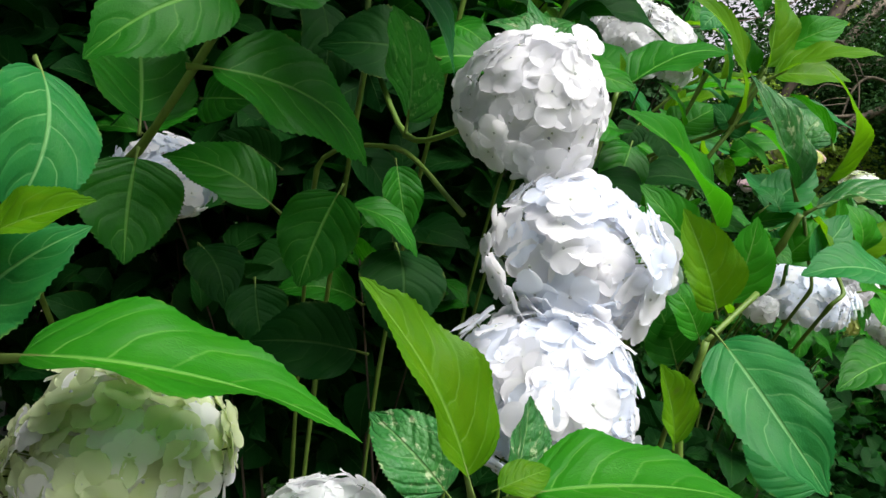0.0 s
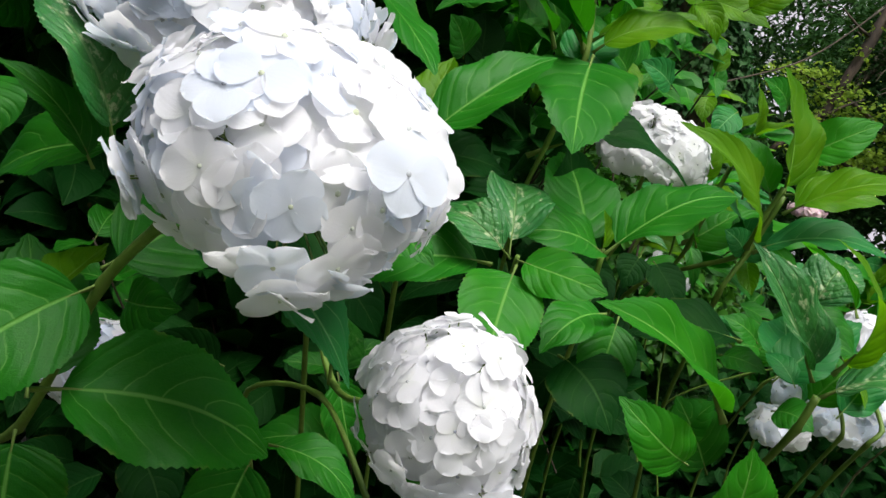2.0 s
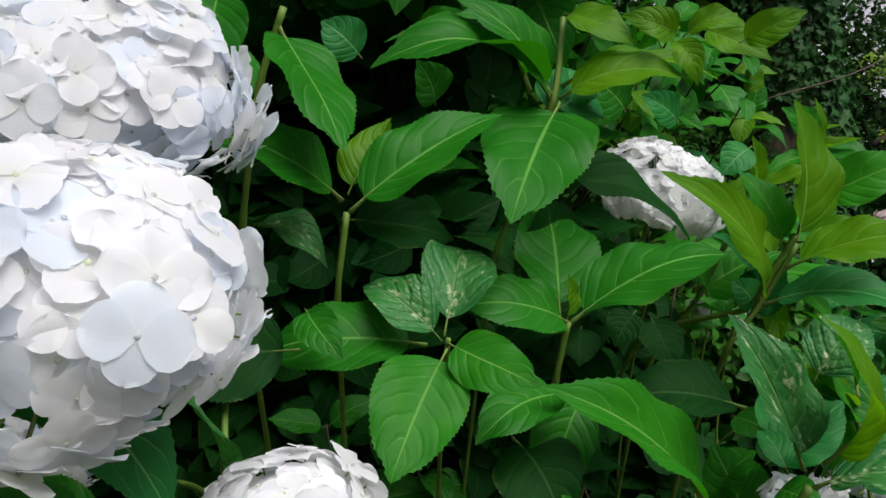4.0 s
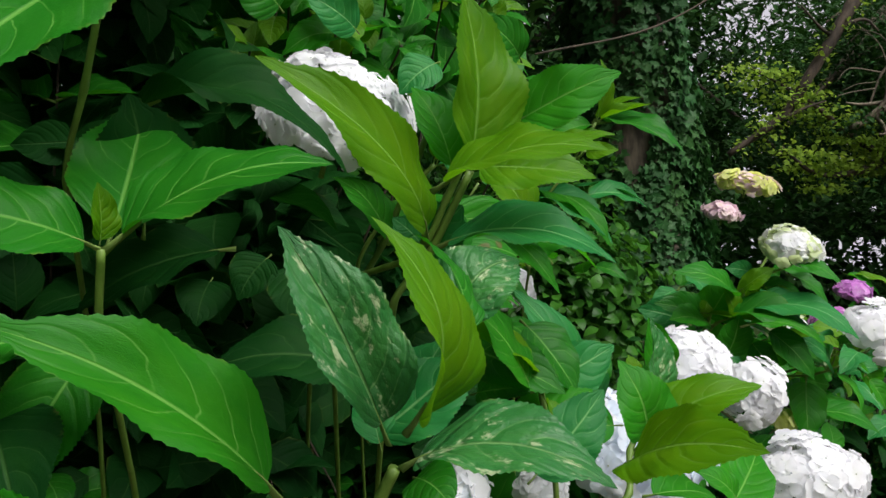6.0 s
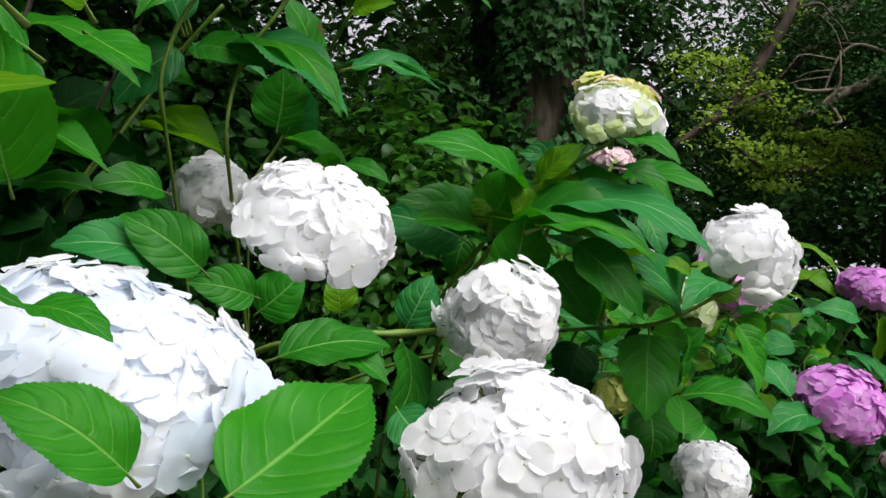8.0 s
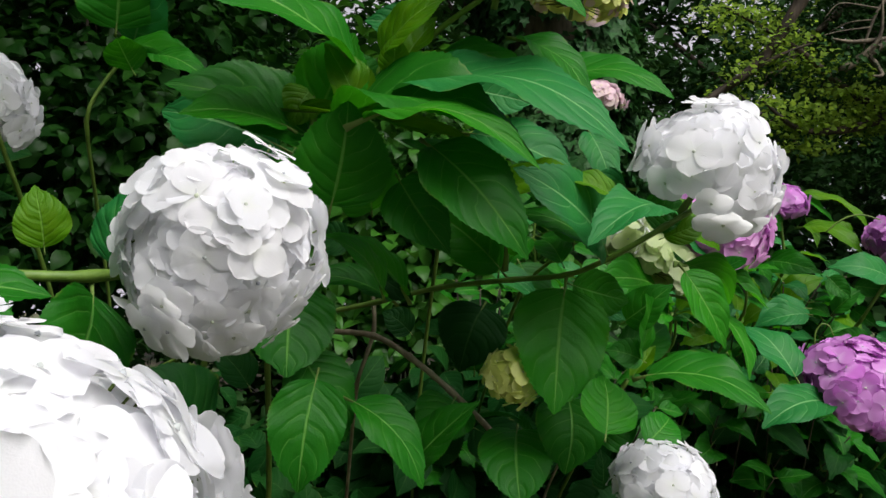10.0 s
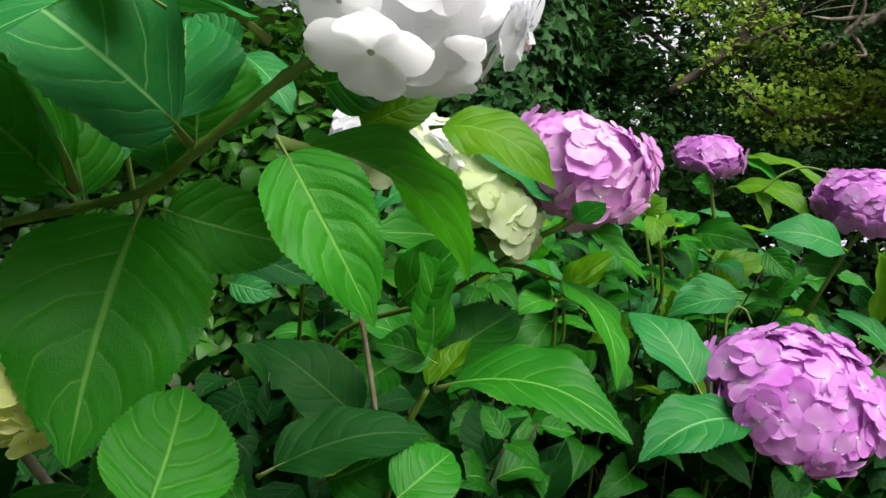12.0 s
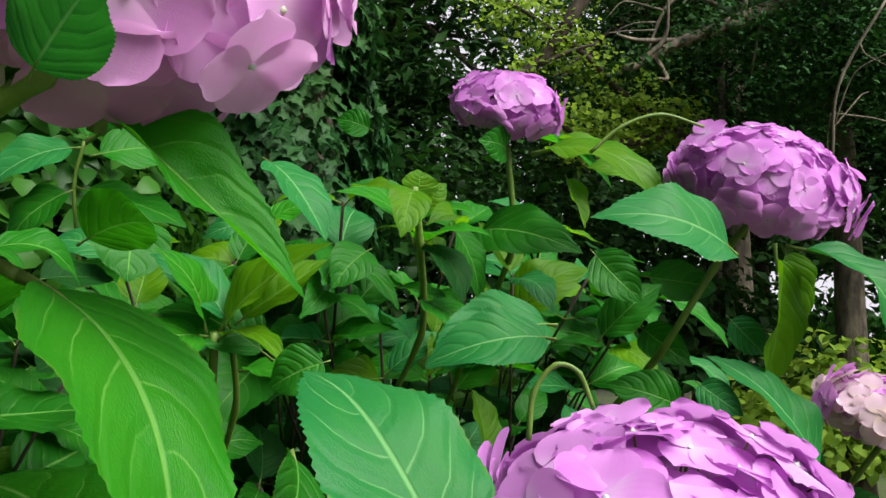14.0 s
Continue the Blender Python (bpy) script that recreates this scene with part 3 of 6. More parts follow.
flower_head(shrub_a, (0.267, 0.827, 1.623), 0.071, 0.076, (.4,-.6,.55), ('white',), .021, 120)
flower_head(shrub_a, (0.312, 0.794, 1.479), 0.084, 0.071, (.3,-.6,.6), ('white', 'white', 'blue'), .022, 120)
flower_head(shrub_a, (0.279, 0.750, 1.353), 0.081, 0.072, (.2,-.6,.6), ('white', 'blue'), .022, 120)
flower_head(shrub_a, (-0.070, 0.680, 1.306), 0.085, 0.067, (.0,-.5,.8), ('cream', 'white'), .02, 115)
flower_head(shrub_a, (0.097, 0.684, 1.241), 0.054, 0.049, (.0,-.3,.9), ('white',), .02, 115)
flower_head(shrub_a, (0.169, 0.717, 1.829), 0.111, 0.079, (.35,-.5,.7), ('white', 'white', 'blue'), .027, 125)
flower_head(shrub_a, (0.057, 0.906, 2.012), 0.139, 0.077, (.35,-.5,.7), ('white', 'blue'), .026, 125)
flower_head(shrub_a, (-0.242, 1.275, 1.609), 0.070, 0.049, (.3,-.5,.7), ('blue', 'white'), .02, 120)
flower_head(shrub_b, (0.581, 1.740, 1.957), 0.112, 0.085, (.3,-.2,.9), ('white',), .021, 115)
flower_head(shrub_b, (0.752, 1.595, 1.484), 0.035, 0.026, (.3,-.5,.8), ('white', 'blue'), .021, 120)
flower_head(shrub_b, (1.145, 2.157, 1.587), 0.071, 0.044, (.35,-.4,.8), ('white',), .021, 118)
flower_head(shrub_b, (1.315, 2.421, 1.489), 0.070, 0.074, (.2,-.6,.7), ('white',), .02, 120)
flower_head(shrub_b, (1.329, 2.118, 1.375), 0.092, 0.076, (.2,-.4,.85), ('white',), .022, 118)
flower_head(shrub_b, (1.002, 2.009, 1.456), 0.127, 0.074, (.3,-.3,.85), ('white', 'blue', 'blue'), .025, 115)
flower_head(shrub_b, (0.859, 1.843, 1.425), 0.034, 0.027, (.2,-.3,.9), ('white',), .021, 115)
flower_head(shrub_b, (0.810, 2.903, 1.713), 0.071, 0.067, (.2,-.5,.7), ('white',), .02, 120)
flower_head(shrub_c, (1.694, 2.946, 1.209), 0.064, 0.064, (.2,-.4,.8), ('white',), .019, 120)
flower_head(shrub_c, (1.728, 2.807, 1.592), 0.077, 0.065, (.5,-.35,.75), ('white',), .027, 118)
flower_head(shrub_c, (1.505, 2.722, 1.803), 0.069, 0.049, (.2,-.3,.9), ('white', 'cream'), .02, 115)
flower_head(shrub_c, (1.629, 3.575, 2.051), 0.106, 0.045, (.2,-.1,.95), ('lime', 'lime', 'pale'), .02, 110)
flower_head(shrub_c, (1.735, 4.350, 2.013), 0.077, 0.051, (.1,-.2,.95), ('pale',), .018, 110)
flower_head(shrub_c, (1.509, 2.832, 1.365), 0.032, 0.031, (.1,-.6,.7), ('lime',), .014, 125)
flower_head(shrub_c, (1.656, 3.326, 1.575), 0.075, 0.050, (.3,-.1,.9), ('white', 'white', 'cream'), .028, 115)
flower_head(shrub_c, (1.742, 3.377, 1.513), 0.076, 0.056, (.3,.1,.9), ('cream',), .027, 115)
flower_head(shrub_d, (2.134, 3.489, 1.283), 0.107, 0.074, (.25,-.5,.75), ('pink',), .0275, 120)
flower_head(shrub_d, (2.162, 4.058, 1.676), 0.063, 0.041, (.1,-.3,.9), ('pink',), .02, 118)
flower_head(shrub_d, (2.399, 3.897, 1.562), 0.089, 0.058, (.2,-.3,.9), ('pink',), .0215, 118)
flower_head(shrub_d, (1.864, 3.408, 1.561), 0.085, 0.070, (.2,-.4,.85), ('rose', 'rose', 'pink'), .027, 118)
flower_head(shrub_d, (2.610, 4.021, 1.309), 0.065, 0.047, (.2,-.3,.9), ('pale', 'pink'), .021, 118)
flower_head(shrub_d, (2.579, 4.173, 1.024), 0.047, 0.042, (.2,-.3,.9), ('pale',), .018, 118)
leaf(shrub_a, (-0.019, 0.814, 1.732), (-0.129, 0.720, 1.639), 0.099, -27, 'mature', 0)
leaf(shrub_a, (-0.084, 0.545, 1.590), (-0.076, 0.511, 1.477), 0.073, -33, 'blue', 1)
leaf(shrub_a, (-0.129, 0.544, 1.398), (-0.035, 0.521, 1.479), 0.065, 36, 'blue', 1)
leaf(shrub_a, (-0.103, 0.511, 1.463), (-0.017, 0.491, 1.492), 0.039, 18, 'young', 2)
leaf(shrub_a, (-0.127, 0.575, 1.389), (0.131, 0.630, 1.336), 0.113, -15, 'fresh', 0)
leaf(shrub_a, (0.068, 0.958, 1.563), (0.023, 0.944, 1.445), 0.090, 3, 'mature', 4)
leaf(shrub_a, (-0.150, 0.915, 1.592), (-0.151, 0.891, 1.464), 0.110, 0, 'mature', 4)
leaf(shrub_a, (-0.019, 1.049, 1.536), (-0.166, 1.034, 1.606), 0.089, -20, 'mature', 0)
leaf(shrub_a, (-0.059, 0.783, 1.650), (0.107, 0.888, 1.579), 0.109, 21, 'mature', 1)
leaf(shrub_a, (-0.168, 0.964, 1.614), (-0.203, 1.025, 1.784), 0.130, 12, 'mature', 4)
leaf(shrub_a, (0.135, 1.006, 1.627), (0.130, 0.879, 1.745), 0.090, 18, 'worn', 0)
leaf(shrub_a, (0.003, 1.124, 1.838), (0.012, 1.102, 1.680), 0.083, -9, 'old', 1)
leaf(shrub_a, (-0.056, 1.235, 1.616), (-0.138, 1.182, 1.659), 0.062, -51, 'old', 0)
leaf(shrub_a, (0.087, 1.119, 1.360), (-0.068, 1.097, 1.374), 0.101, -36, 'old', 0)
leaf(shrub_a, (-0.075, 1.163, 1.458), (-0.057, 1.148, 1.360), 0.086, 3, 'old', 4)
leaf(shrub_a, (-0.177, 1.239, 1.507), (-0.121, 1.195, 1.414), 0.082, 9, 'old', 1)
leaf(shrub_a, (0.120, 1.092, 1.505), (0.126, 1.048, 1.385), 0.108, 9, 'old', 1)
leaf(shrub_a, (0.115, 1.136, 1.621), (0.132, 1.141, 1.516), 0.056, 18, 'mature', 2)
leaf(shrub_a, (0.208, 0.501, 1.323), (0.142, 0.464, 1.451), 0.057, -3, 'young', 2)
leaf(shrub_a, (0.197, 0.663, 1.282), (0.130, 0.679, 1.349), 0.063, -27, 'worn', 3)
leaf(shrub_a, (0.228, 0.552, 1.309), (0.247, 0.579, 1.375), 0.038, 33, 'worn', 2)
leaf(shrub_a, (0.218, 0.501, 1.328), (0.255, 0.521, 1.338), 0.024, 9, 'young', 0)
leaf(shrub_a, (0.226, 0.521, 1.317), (0.391, 0.543, 1.314), 0.087, -18, 'fresh', 0)
leaf(shrub_a, (0.456, 0.848, 1.423), (0.412, 0.812, 1.529), 0.063, -48, 'young', 2)
leaf(shrub_a, (0.460, 0.879, 1.411), (0.541, 0.787, 1.268), 0.098, 33, 'blue', 0)
leaf(shrub_a, (0.407, 0.824, 1.296), (0.384, 0.780, 1.383), 0.052, -30, 'young', 2)
leaf(shrub_a, (0.473, 0.960, 1.392), (0.428, 0.946, 1.466), 0.046, -39, 'fresh', 0)
leaf(shrub_a, (0.687, 0.948, 1.466), (0.569, 0.917, 1.474), 0.064, -6, 'blue', 0)
leaf(shrub_a, (0.573, 0.858, 1.253), (0.502, 0.904, 1.313), 0.076, -45, 'blue', 1)
leaf(shrub_a, (0.696, 0.953, 1.379), (0.599, 0.903, 1.351), 0.059, 0, 'mature', 0)
leaf(shrub_a, (0.581, 1.105, 1.321), (0.507, 1.052, 1.366), 0.065, -60, 'mature', 0)
leaf(shrub_a, (0.463, 1.286, 1.679), (0.418, 1.241, 1.562), 0.077, -6, 'mature', 0)
leaf(shrub_a, (0.533, 1.195, 1.505), (0.448, 1.140, 1.592), 0.071, -60, 'fresh', 1)
leaf(shrub_a, (-0.037, 0.853, 1.744), (0.052, 0.986, 1.832), 0.095, 27, 'mature', 4)
leaf(shrub_a, (0.056, 0.768, 1.776), (0.199, 0.802, 1.656), 0.079, -6, 'blue', 1)
leaf(shrub_a, (-0.085, 1.025, 1.873), (-0.270, 1.063, 1.854), 0.099, -21, 'mature', 0)
leaf(shrub_a, (-0.088, 0.971, 1.962), (-0.068, 0.926, 1.871), 0.071, -15, 'mature', 0)
leaf(shrub_a, (-0.277, 1.058, 1.969), (-0.253, 1.042, 1.892), 0.070, 6, 'mature', 1)
leaf(shrub_a, (-0.257, 1.064, 1.844), (-0.312, 1.011, 1.815), 0.069, -51, 'mature', 1)
leaf(shrub_a, (0.183, 1.097, 1.794), (0.237, 1.052, 1.747), 0.044, 27, 'mature', 0)
leaf(shrub_a, (-0.164, 1.176, 1.705), (-0.076, 1.133, 1.696), 0.072, 54, 'mature', 0)
leaf(shrub_a, (-0.120, 0.910, 1.712), (-0.106, 1.011, 1.771), 0.050, -15, 'young', 2)
stem(shrub_a, [(0.115, 0.710, 1.804), (0.054, 0.767, 1.779), (-0.016, 0.814, 1.732), (-0.156, 0.931, 1.591), (-0.391, 1.190, 1.467), (-0.150, 1.200, 0.000)], .005, .0045, STEM, 'stem')
stem(shrub_a, [(0.203, 0.871, 1.523), (0.123, 1.006, 1.613), (0.017, 1.086, 1.597), (-0.050, 1.250, 0.000)], .003, .003, STEM, 'stem')
stem(shrub_a, [(0.059, 1.176, 1.817), (0.135, 1.005, 1.628), (0.225, 0.886, 1.623)], .004, .003, STEM, 'stem')
stem(shrub_a, [(0.476, 0.950, 1.396), (0.456, 0.974, 1.308), (0.456, 1.009, 1.211), (0.300, 1.150, 0.000)], .0045, .0045, STEM, 'stem')
stem(shrub_a, [(0.549, 0.998, 1.450), (0.476, 0.950, 1.396)], .004, .003, STEM, 'stem')
leaf(shrub_a, (0.326, 1.141, 1.747), (0.289, 1.035, 1.630), 0.098, -6, 'fresh', 4)
leaf(shrub_a, (0.326, 1.140, 1.755), (0.428, 1.102, 1.715), 0.065, 30, 'fresh', 4)
leaf(shrub_a, (0.319, 1.149, 1.756), (0.222, 1.177, 1.821), 0.062, -18, 'worn', 3)
leaf(shrub_a, (0.318, 1.169, 1.760), (0.324, 1.299, 1.861), 0.086, 0, 'worn', 3)
leaf(shrub_a, (0.296, 1.175, 1.750), (0.115, 1.137, 1.747), 0.096, -12, 'mature', 1)
leaf(shrub_a, (0.446, 1.329, 1.764), (0.321, 1.220, 1.793), 0.088, -12, 'mature', 1)
leaf(shrub_a, (0.446, 1.329, 1.764), (0.647, 1.388, 1.852), 0.119, -12, 'mature', 0)
leaf(shrub_a, (0.434, 1.367, 1.770), (0.404, 1.518, 1.933), 0.121, 0, 'mature', 4)
leaf(shrub_a, (0.444, 1.329, 1.766), (0.448, 1.317, 1.824), 0.031, 30, 'young', 2)
leaf(shrub_a, (0.443, 1.250, 1.686), (0.354, 1.151, 1.647), 0.072, 6, 'mature', 0)
leaf(shrub_a, (0.610, 1.342, 1.529), (0.427, 1.174, 1.707), 0.1, -6, 'fresh', 0)
leaf(shrub_a, (0.381, 1.259, 1.630), (0.443, 1.204, 1.541), 0.103, 21, 'old', 1)
leaf(shrub_a, (0.685, 1.528, 1.627), (0.495, 1.467, 1.643), 0.104, 0, 'old', 0)
leaf(shrub_a, (0.172, 1.108, 1.750), (0.020, 1.055, 1.755), 0.104, -36, 'old', 1)
leaf(shrub_a, (0.217, 1.153, 1.898), (0.381, 1.223, 2.015), 0.090, 3, 'mature', 0)
leaf(shrub_a, (0.202, 1.169, 1.913), (0.069, 1.077, 1.988), 0.093, -6, 'mature', 1)
leaf(shrub_a, (0.143, 1.139, 2.108), (0.239, 1.063, 1.957), 0.102, -21, 'mature', 4)
leaf(shrub_a, (0.209, 1.170, 1.919), (0.249, 1.216, 2.013), 0.058, -18, 'young', 2)
leaf(shrub_a, (0.195, 1.189, 1.894), (0.314, 1.266, 1.870), 0.075, 21, 'old', 0)
leaf(shrub_a, (0.086, 1.187, 1.889), (0.179, 1.188, 1.842), 0.055, 3, 'worn', 3)
leaf(shrub_a, (0.189, 1.302, 2.108), (0.146, 1.271, 2.152), 0.059, -54, 'blue', 0)
leaf(shrub_a, (0.438, 1.367, 2.046), (0.394, 1.170, 1.883), 0.136, 3, 'mature', 4)
leaf(shrub_a, (0.438, 1.367, 2.052), (0.605, 1.370, 2.079), 0.071, 12, 'young', 1)
leaf(shrub_a, (0.429, 1.375, 2.058), (0.232, 1.210, 2.087), 0.109, 0, 'mature', 3)
leaf(shrub_a, (0.425, 1.374, 2.054), (0.330, 1.258, 2.165), 0.098, -18, 'mature', 1)
leaf(shrub_a, (0.430, 1.386, 2.041), (0.472, 1.546, 2.109), 0.093, 27, 'blue', 4)
leaf(shrub_a, (0.445, 1.384, 2.172), (0.537, 1.355, 2.117), 0.058, 24, 'young', 0)
leaf(shrub_a, (0.594, 1.387, 2.132), (0.522, 1.350, 2.154), 0.045, -54, 'young', 3)
leaf(shrub_a, (0.583, 1.385, 2.127), (0.616, 1.374, 2.064), 0.039, 30, 'young', 3)
leaf(shrub_a, (0.598, 1.388, 2.130), (0.676, 1.383, 2.145), 0.041, 27, 'young', 3)
leaf(shrub_a, (0.682, 1.487, 2.142), (0.766, 1.452, 2.172), 0.050, 54, 'young', 0)
leaf(shrub_a, (0.635, 1.527, 2.175), (0.728, 1.497, 2.118), 0.059, 33, 'young', 0)
leaf(shrub_a, (0.086, 1.105, 2.144), (0.081, 1.058, 2.014), 0.081, 6, 'mature', 1)
leaf(shrub_a, (0.044, 1.200, 2.110), (0.097, 1.163, 2.036), 0.052, -21, 'mature', 0)
leaf(shrub_a, (0.536, 1.573, 1.765), (0.503, 1.548, 1.712), 0.057, -6, 'old', 0)
leaf(shrub_a, (0.557, 1.578, 1.756), (0.591, 1.537, 1.681), 0.064, 18, 'old', 0)
leaf(shrub_a, (0.452, 1.608, 1.739), (0.450, 1.558, 1.682), 0.064, 0, 'old', 0)
leaf(shrub_a, (0.480, 1.612, 1.774), (0.317, 1.529, 1.702), 0.103, 6, 'old', 0)
leaf(shrub_a, (0.528, 1.661, 2.084), (0.474, 1.597, 2.129), 0.081, -60, 'mature', 0)
leaf(shrub_a, (0.616, 1.731, 2.073), (0.556, 1.666, 2.111), 0.057, -60, 'blue', 0)
leaf(shrub_a, (0.232, 1.442, 2.169), (0.320, 1.408, 2.184), 0.066, 60, 'mature', 0)
leaf(shrub_a, (0.245, 1.499, 2.080), (0.231, 1.443, 2.136), 0.069, -60, 'mature', 0)
leaf(shrub_b, (0.771, 1.588, 1.856), (0.769, 1.559, 2.073), 0.114, 15, 'young', 2)
leaf(shrub_b, (0.772, 1.588, 1.864), (0.917, 1.548, 1.847), 0.079, 27, 'young', 0)
leaf(shrub_b, (0.822, 1.698, 1.936), (0.960, 1.654, 1.992), 0.081, 42, 'fresh', 0)
leaf(shrub_b, (0.717, 1.611, 1.776), (0.587, 1.392, 1.959), 0.088, -36, 'young', 1)
leaf(shrub_b, (0.752, 1.595, 1.854), (0.701, 1.620, 1.973), 0.069, -6, 'fresh', 0)
leaf(shrub_b, (0.725, 1.613, 1.768), (0.938, 1.556, 1.759), 0.093, 0, 'blue', 1)
leaf(shrub_b, (0.729, 1.706, 2.024), (0.678, 1.676, 1.977), 0.056, -18, 'blue', 0)
leaf(shrub_b, (0.840, 1.780, 2.039), (0.781, 1.714, 2.087), 0.057, -60, 'mature', 0)
leaf(shrub_b, (0.724, 1.293, 1.573), (0.894, 1.226, 1.582), 0.095, -6, 'worn', 1)
leaf(shrub_b, (0.920, 1.382, 1.561), (1.012, 1.254, 1.599), 0.085, 33, 'young', 0)
leaf(shrub_b, (0.703, 1.326, 1.582), (0.677, 1.371, 1.626), 0.037, -18, 'blue', 0)
leaf(shrub_b, (0.743, 1.617, 1.658), (0.881, 1.576, 1.601), 0.081, 21, 'mature', 0)
leaf(shrub_b, (0.783, 1.317, 1.677), (0.734, 1.360, 1.776), 0.050, 39, 'mature', 0)
leaf(shrub_b, (0.702, 1.367, 1.599), (0.746, 1.516, 1.669), 0.089, -12, 'blue', 4)
leaf(shrub_b, (0.767, 1.671, 1.586), (0.855, 1.624, 1.602), 0.053, 24, 'mature', 0)
leaf(shrub_b, (0.854, 1.574, 1.601), (0.874, 1.529, 1.521), 0.039, -27, 'young', 2)
leaf(shrub_b, (0.713, 1.471, 1.527), (0.759, 1.424, 1.507), 0.058, 30, 'mature', 1)
stem(shrub_b, [(0.773, 1.589, 1.862), (0.721, 1.622, 1.768), (0.673, 1.625, 1.700), (0.600, 1.750, 0.000)], .005, .004, STEM, 'stem')
stem(shrub_b, [(0.719, 1.292, 1.575), (0.699, 1.310, 1.530), (0.650, 1.600, 0.000)], .0055, .005, STEM, 'stem')
stem(shrub_a, [(0.445, 1.385, 2.166), (0.429, 1.375, 2.050), (0.378, 1.430, 1.938), (0.334, 1.476, 1.846), (0.150, 1.400, 0.000)], .0045, .003, STEM, 'stem')
stem(shrub_a, [(0.446, 1.329, 1.764), (0.426, 1.369, 1.685), (0.300, 1.400, 0.000)], .0045, .003, STEM, 'stem')
stem(shrub_a, [(0.147, 1.139, 2.130), (0.107, 1.164, 2.049), (0.066, 1.203, 1.891), (0.063, 1.217, 1.778), (-0.100, 1.300, 0.000)], .0045, .004, STEM, 'stem')
stem(shrub_a, [(0.213, 1.152, 1.898), (0.188, 1.191, 1.797), (0.000, 1.300, 0.000)], .004, .003, STEM, 'stem')
stem(shrub_a, [(0.328, 1.141, 1.758), (0.304, 1.220, 1.688), (0.200, 1.350, 0.000)], .003, .003, STEM, 'stem')
leaf(shrub_b, (0.715, 1.619, 1.766), (0.679, 1.595, 1.808), 0.051, -45, 'blue', 0)
leaf(shrub_b, (0.690, 1.648, 1.766), (0.760, 1.748, 1.823), 0.081, 33, 'mature', 0)
leaf(shrub_b, (0.980, 1.734, 1.504), (1.131, 1.695, 1.599), 0.077, 6, 'young', 1)
leaf(shrub_b, (0.999, 1.763, 1.543), (1.008, 1.765, 1.678), 0.071, 33, 'worn', 2)
leaf(shrub_b, (0.976, 1.734, 1.500), (1.106, 1.739, 1.512), 0.055, -12, 'mature', 1)
leaf(shrub_b, (0.825, 1.703, 1.580), (0.957, 1.745, 1.643), 0.085, 39, 'blue', 4)
leaf(shrub_b, (0.966, 1.752, 1.535), (0.844, 1.746, 1.531), 0.064, -27, 'mature', 1)
leaf(shrub_b, (0.977, 1.656, 1.465), (1.088, 1.722, 1.441), 0.069, -15, 'fresh', 0)
leaf(shrub_b, (0.893, 1.925, 1.603), (0.925, 2.026, 1.606), 0.063, 48, 'mature', 0)
leaf(shrub_b, (0.894, 2.116, 1.761), (0.729, 1.955, 1.820), 0.100, -3, 'mature', 1)
leaf(shrub_b, (0.864, 2.311, 1.829), (0.755, 2.149, 1.949), 0.120, -30, 'young', 0)
leaf(shrub_b, (0.856, 2.215, 1.757), (0.730, 2.107, 1.794), 0.071, -9, 'mature', 1)
leaf(shrub_b, (0.820, 2.214, 1.750), (0.741, 2.159, 1.763), 0.065, -51, 'mature', 0)
leaf(shrub_b, (0.798, 1.911, 1.760), (0.794, 1.865, 1.690), 0.044, 30, 'young', 2)
leaf(shrub_b, (0.710, 2.107, 1.774), (0.734, 2.205, 1.837), 0.062, 0, 'mature', 0)
leaf(shrub_b, (0.793, 2.791, 1.968), (0.705, 2.686, 2.156), 0.121, -12, 'blue', 0)
leaf(shrub_b, (0.792, 2.794, 1.952), (0.693, 2.737, 1.842), 0.091, -24, 'blue', 0)
leaf(shrub_b, (0.801, 2.785, 1.951), (0.946, 2.746, 1.903), 0.083, 21, 'mature', 0)
leaf(shrub_b, (0.848, 2.787, 1.955), (1.081, 2.738, 1.830), 0.113, 3, 'blue', 1)
leaf(shrub_b, (0.845, 3.264, 1.881), (0.917, 3.189, 1.993), 0.124, 60, 'blue', 4)
leaf(shrub_b, (0.856, 3.244, 1.882), (1.005, 3.207, 1.817), 0.070, 9, 'mature', 0)
leaf(shrub_b, (1.019, 2.996, 1.962), (1.220, 3.058, 1.940), 0.089, 0, 'blue', 1)
leaf(shrub_b, (0.960, 3.042, 1.974), (0.911, 2.980, 2.112), 0.083, -15, 'mature', 0)
leaf(shrub_b, (1.033, 3.038, 2.097), (1.128, 2.992, 2.095), 0.055, 48, 'young', 0)
leaf(shrub_b, (0.699, 2.839, 1.826), (0.857, 2.800, 1.772), 0.072, 9, 'young', 3)
leaf(shrub_b, (0.771, 2.550, 1.703), (0.748, 2.346, 1.736), 0.109, 45, 'mature', 0)
leaf(shrub_b, (0.821, 2.655, 1.681), (0.740, 2.550, 1.679), 0.069, -18, 'mature', 0)
leaf(shrub_b, (1.138, 1.889, 1.389), (1.216, 2.019, 1.452), 0.086, 3, 'fresh', 4)
leaf(shrub_b, (1.131, 1.806, 1.420), (1.066, 1.779, 1.469), 0.045, -12, 'fresh', 0)
leaf(shrub_b, (1.151, 2.143, 1.348), (1.124, 2.088, 1.391), 0.054, -45, 'mature', 0)
leaf(shrub_b, (0.921, 2.417, 1.561), (0.793, 2.359, 1.585), 0.074, -12, 'blue', 0)
leaf(shrub_b, (0.962, 2.420, 1.546), (0.866, 2.380, 1.621), 0.073, -36, 'mature', 0)
leaf(shrub_b, (1.192, 2.507, 1.479), (1.229, 2.504, 1.551), 0.056, 3, 'blue', 0)
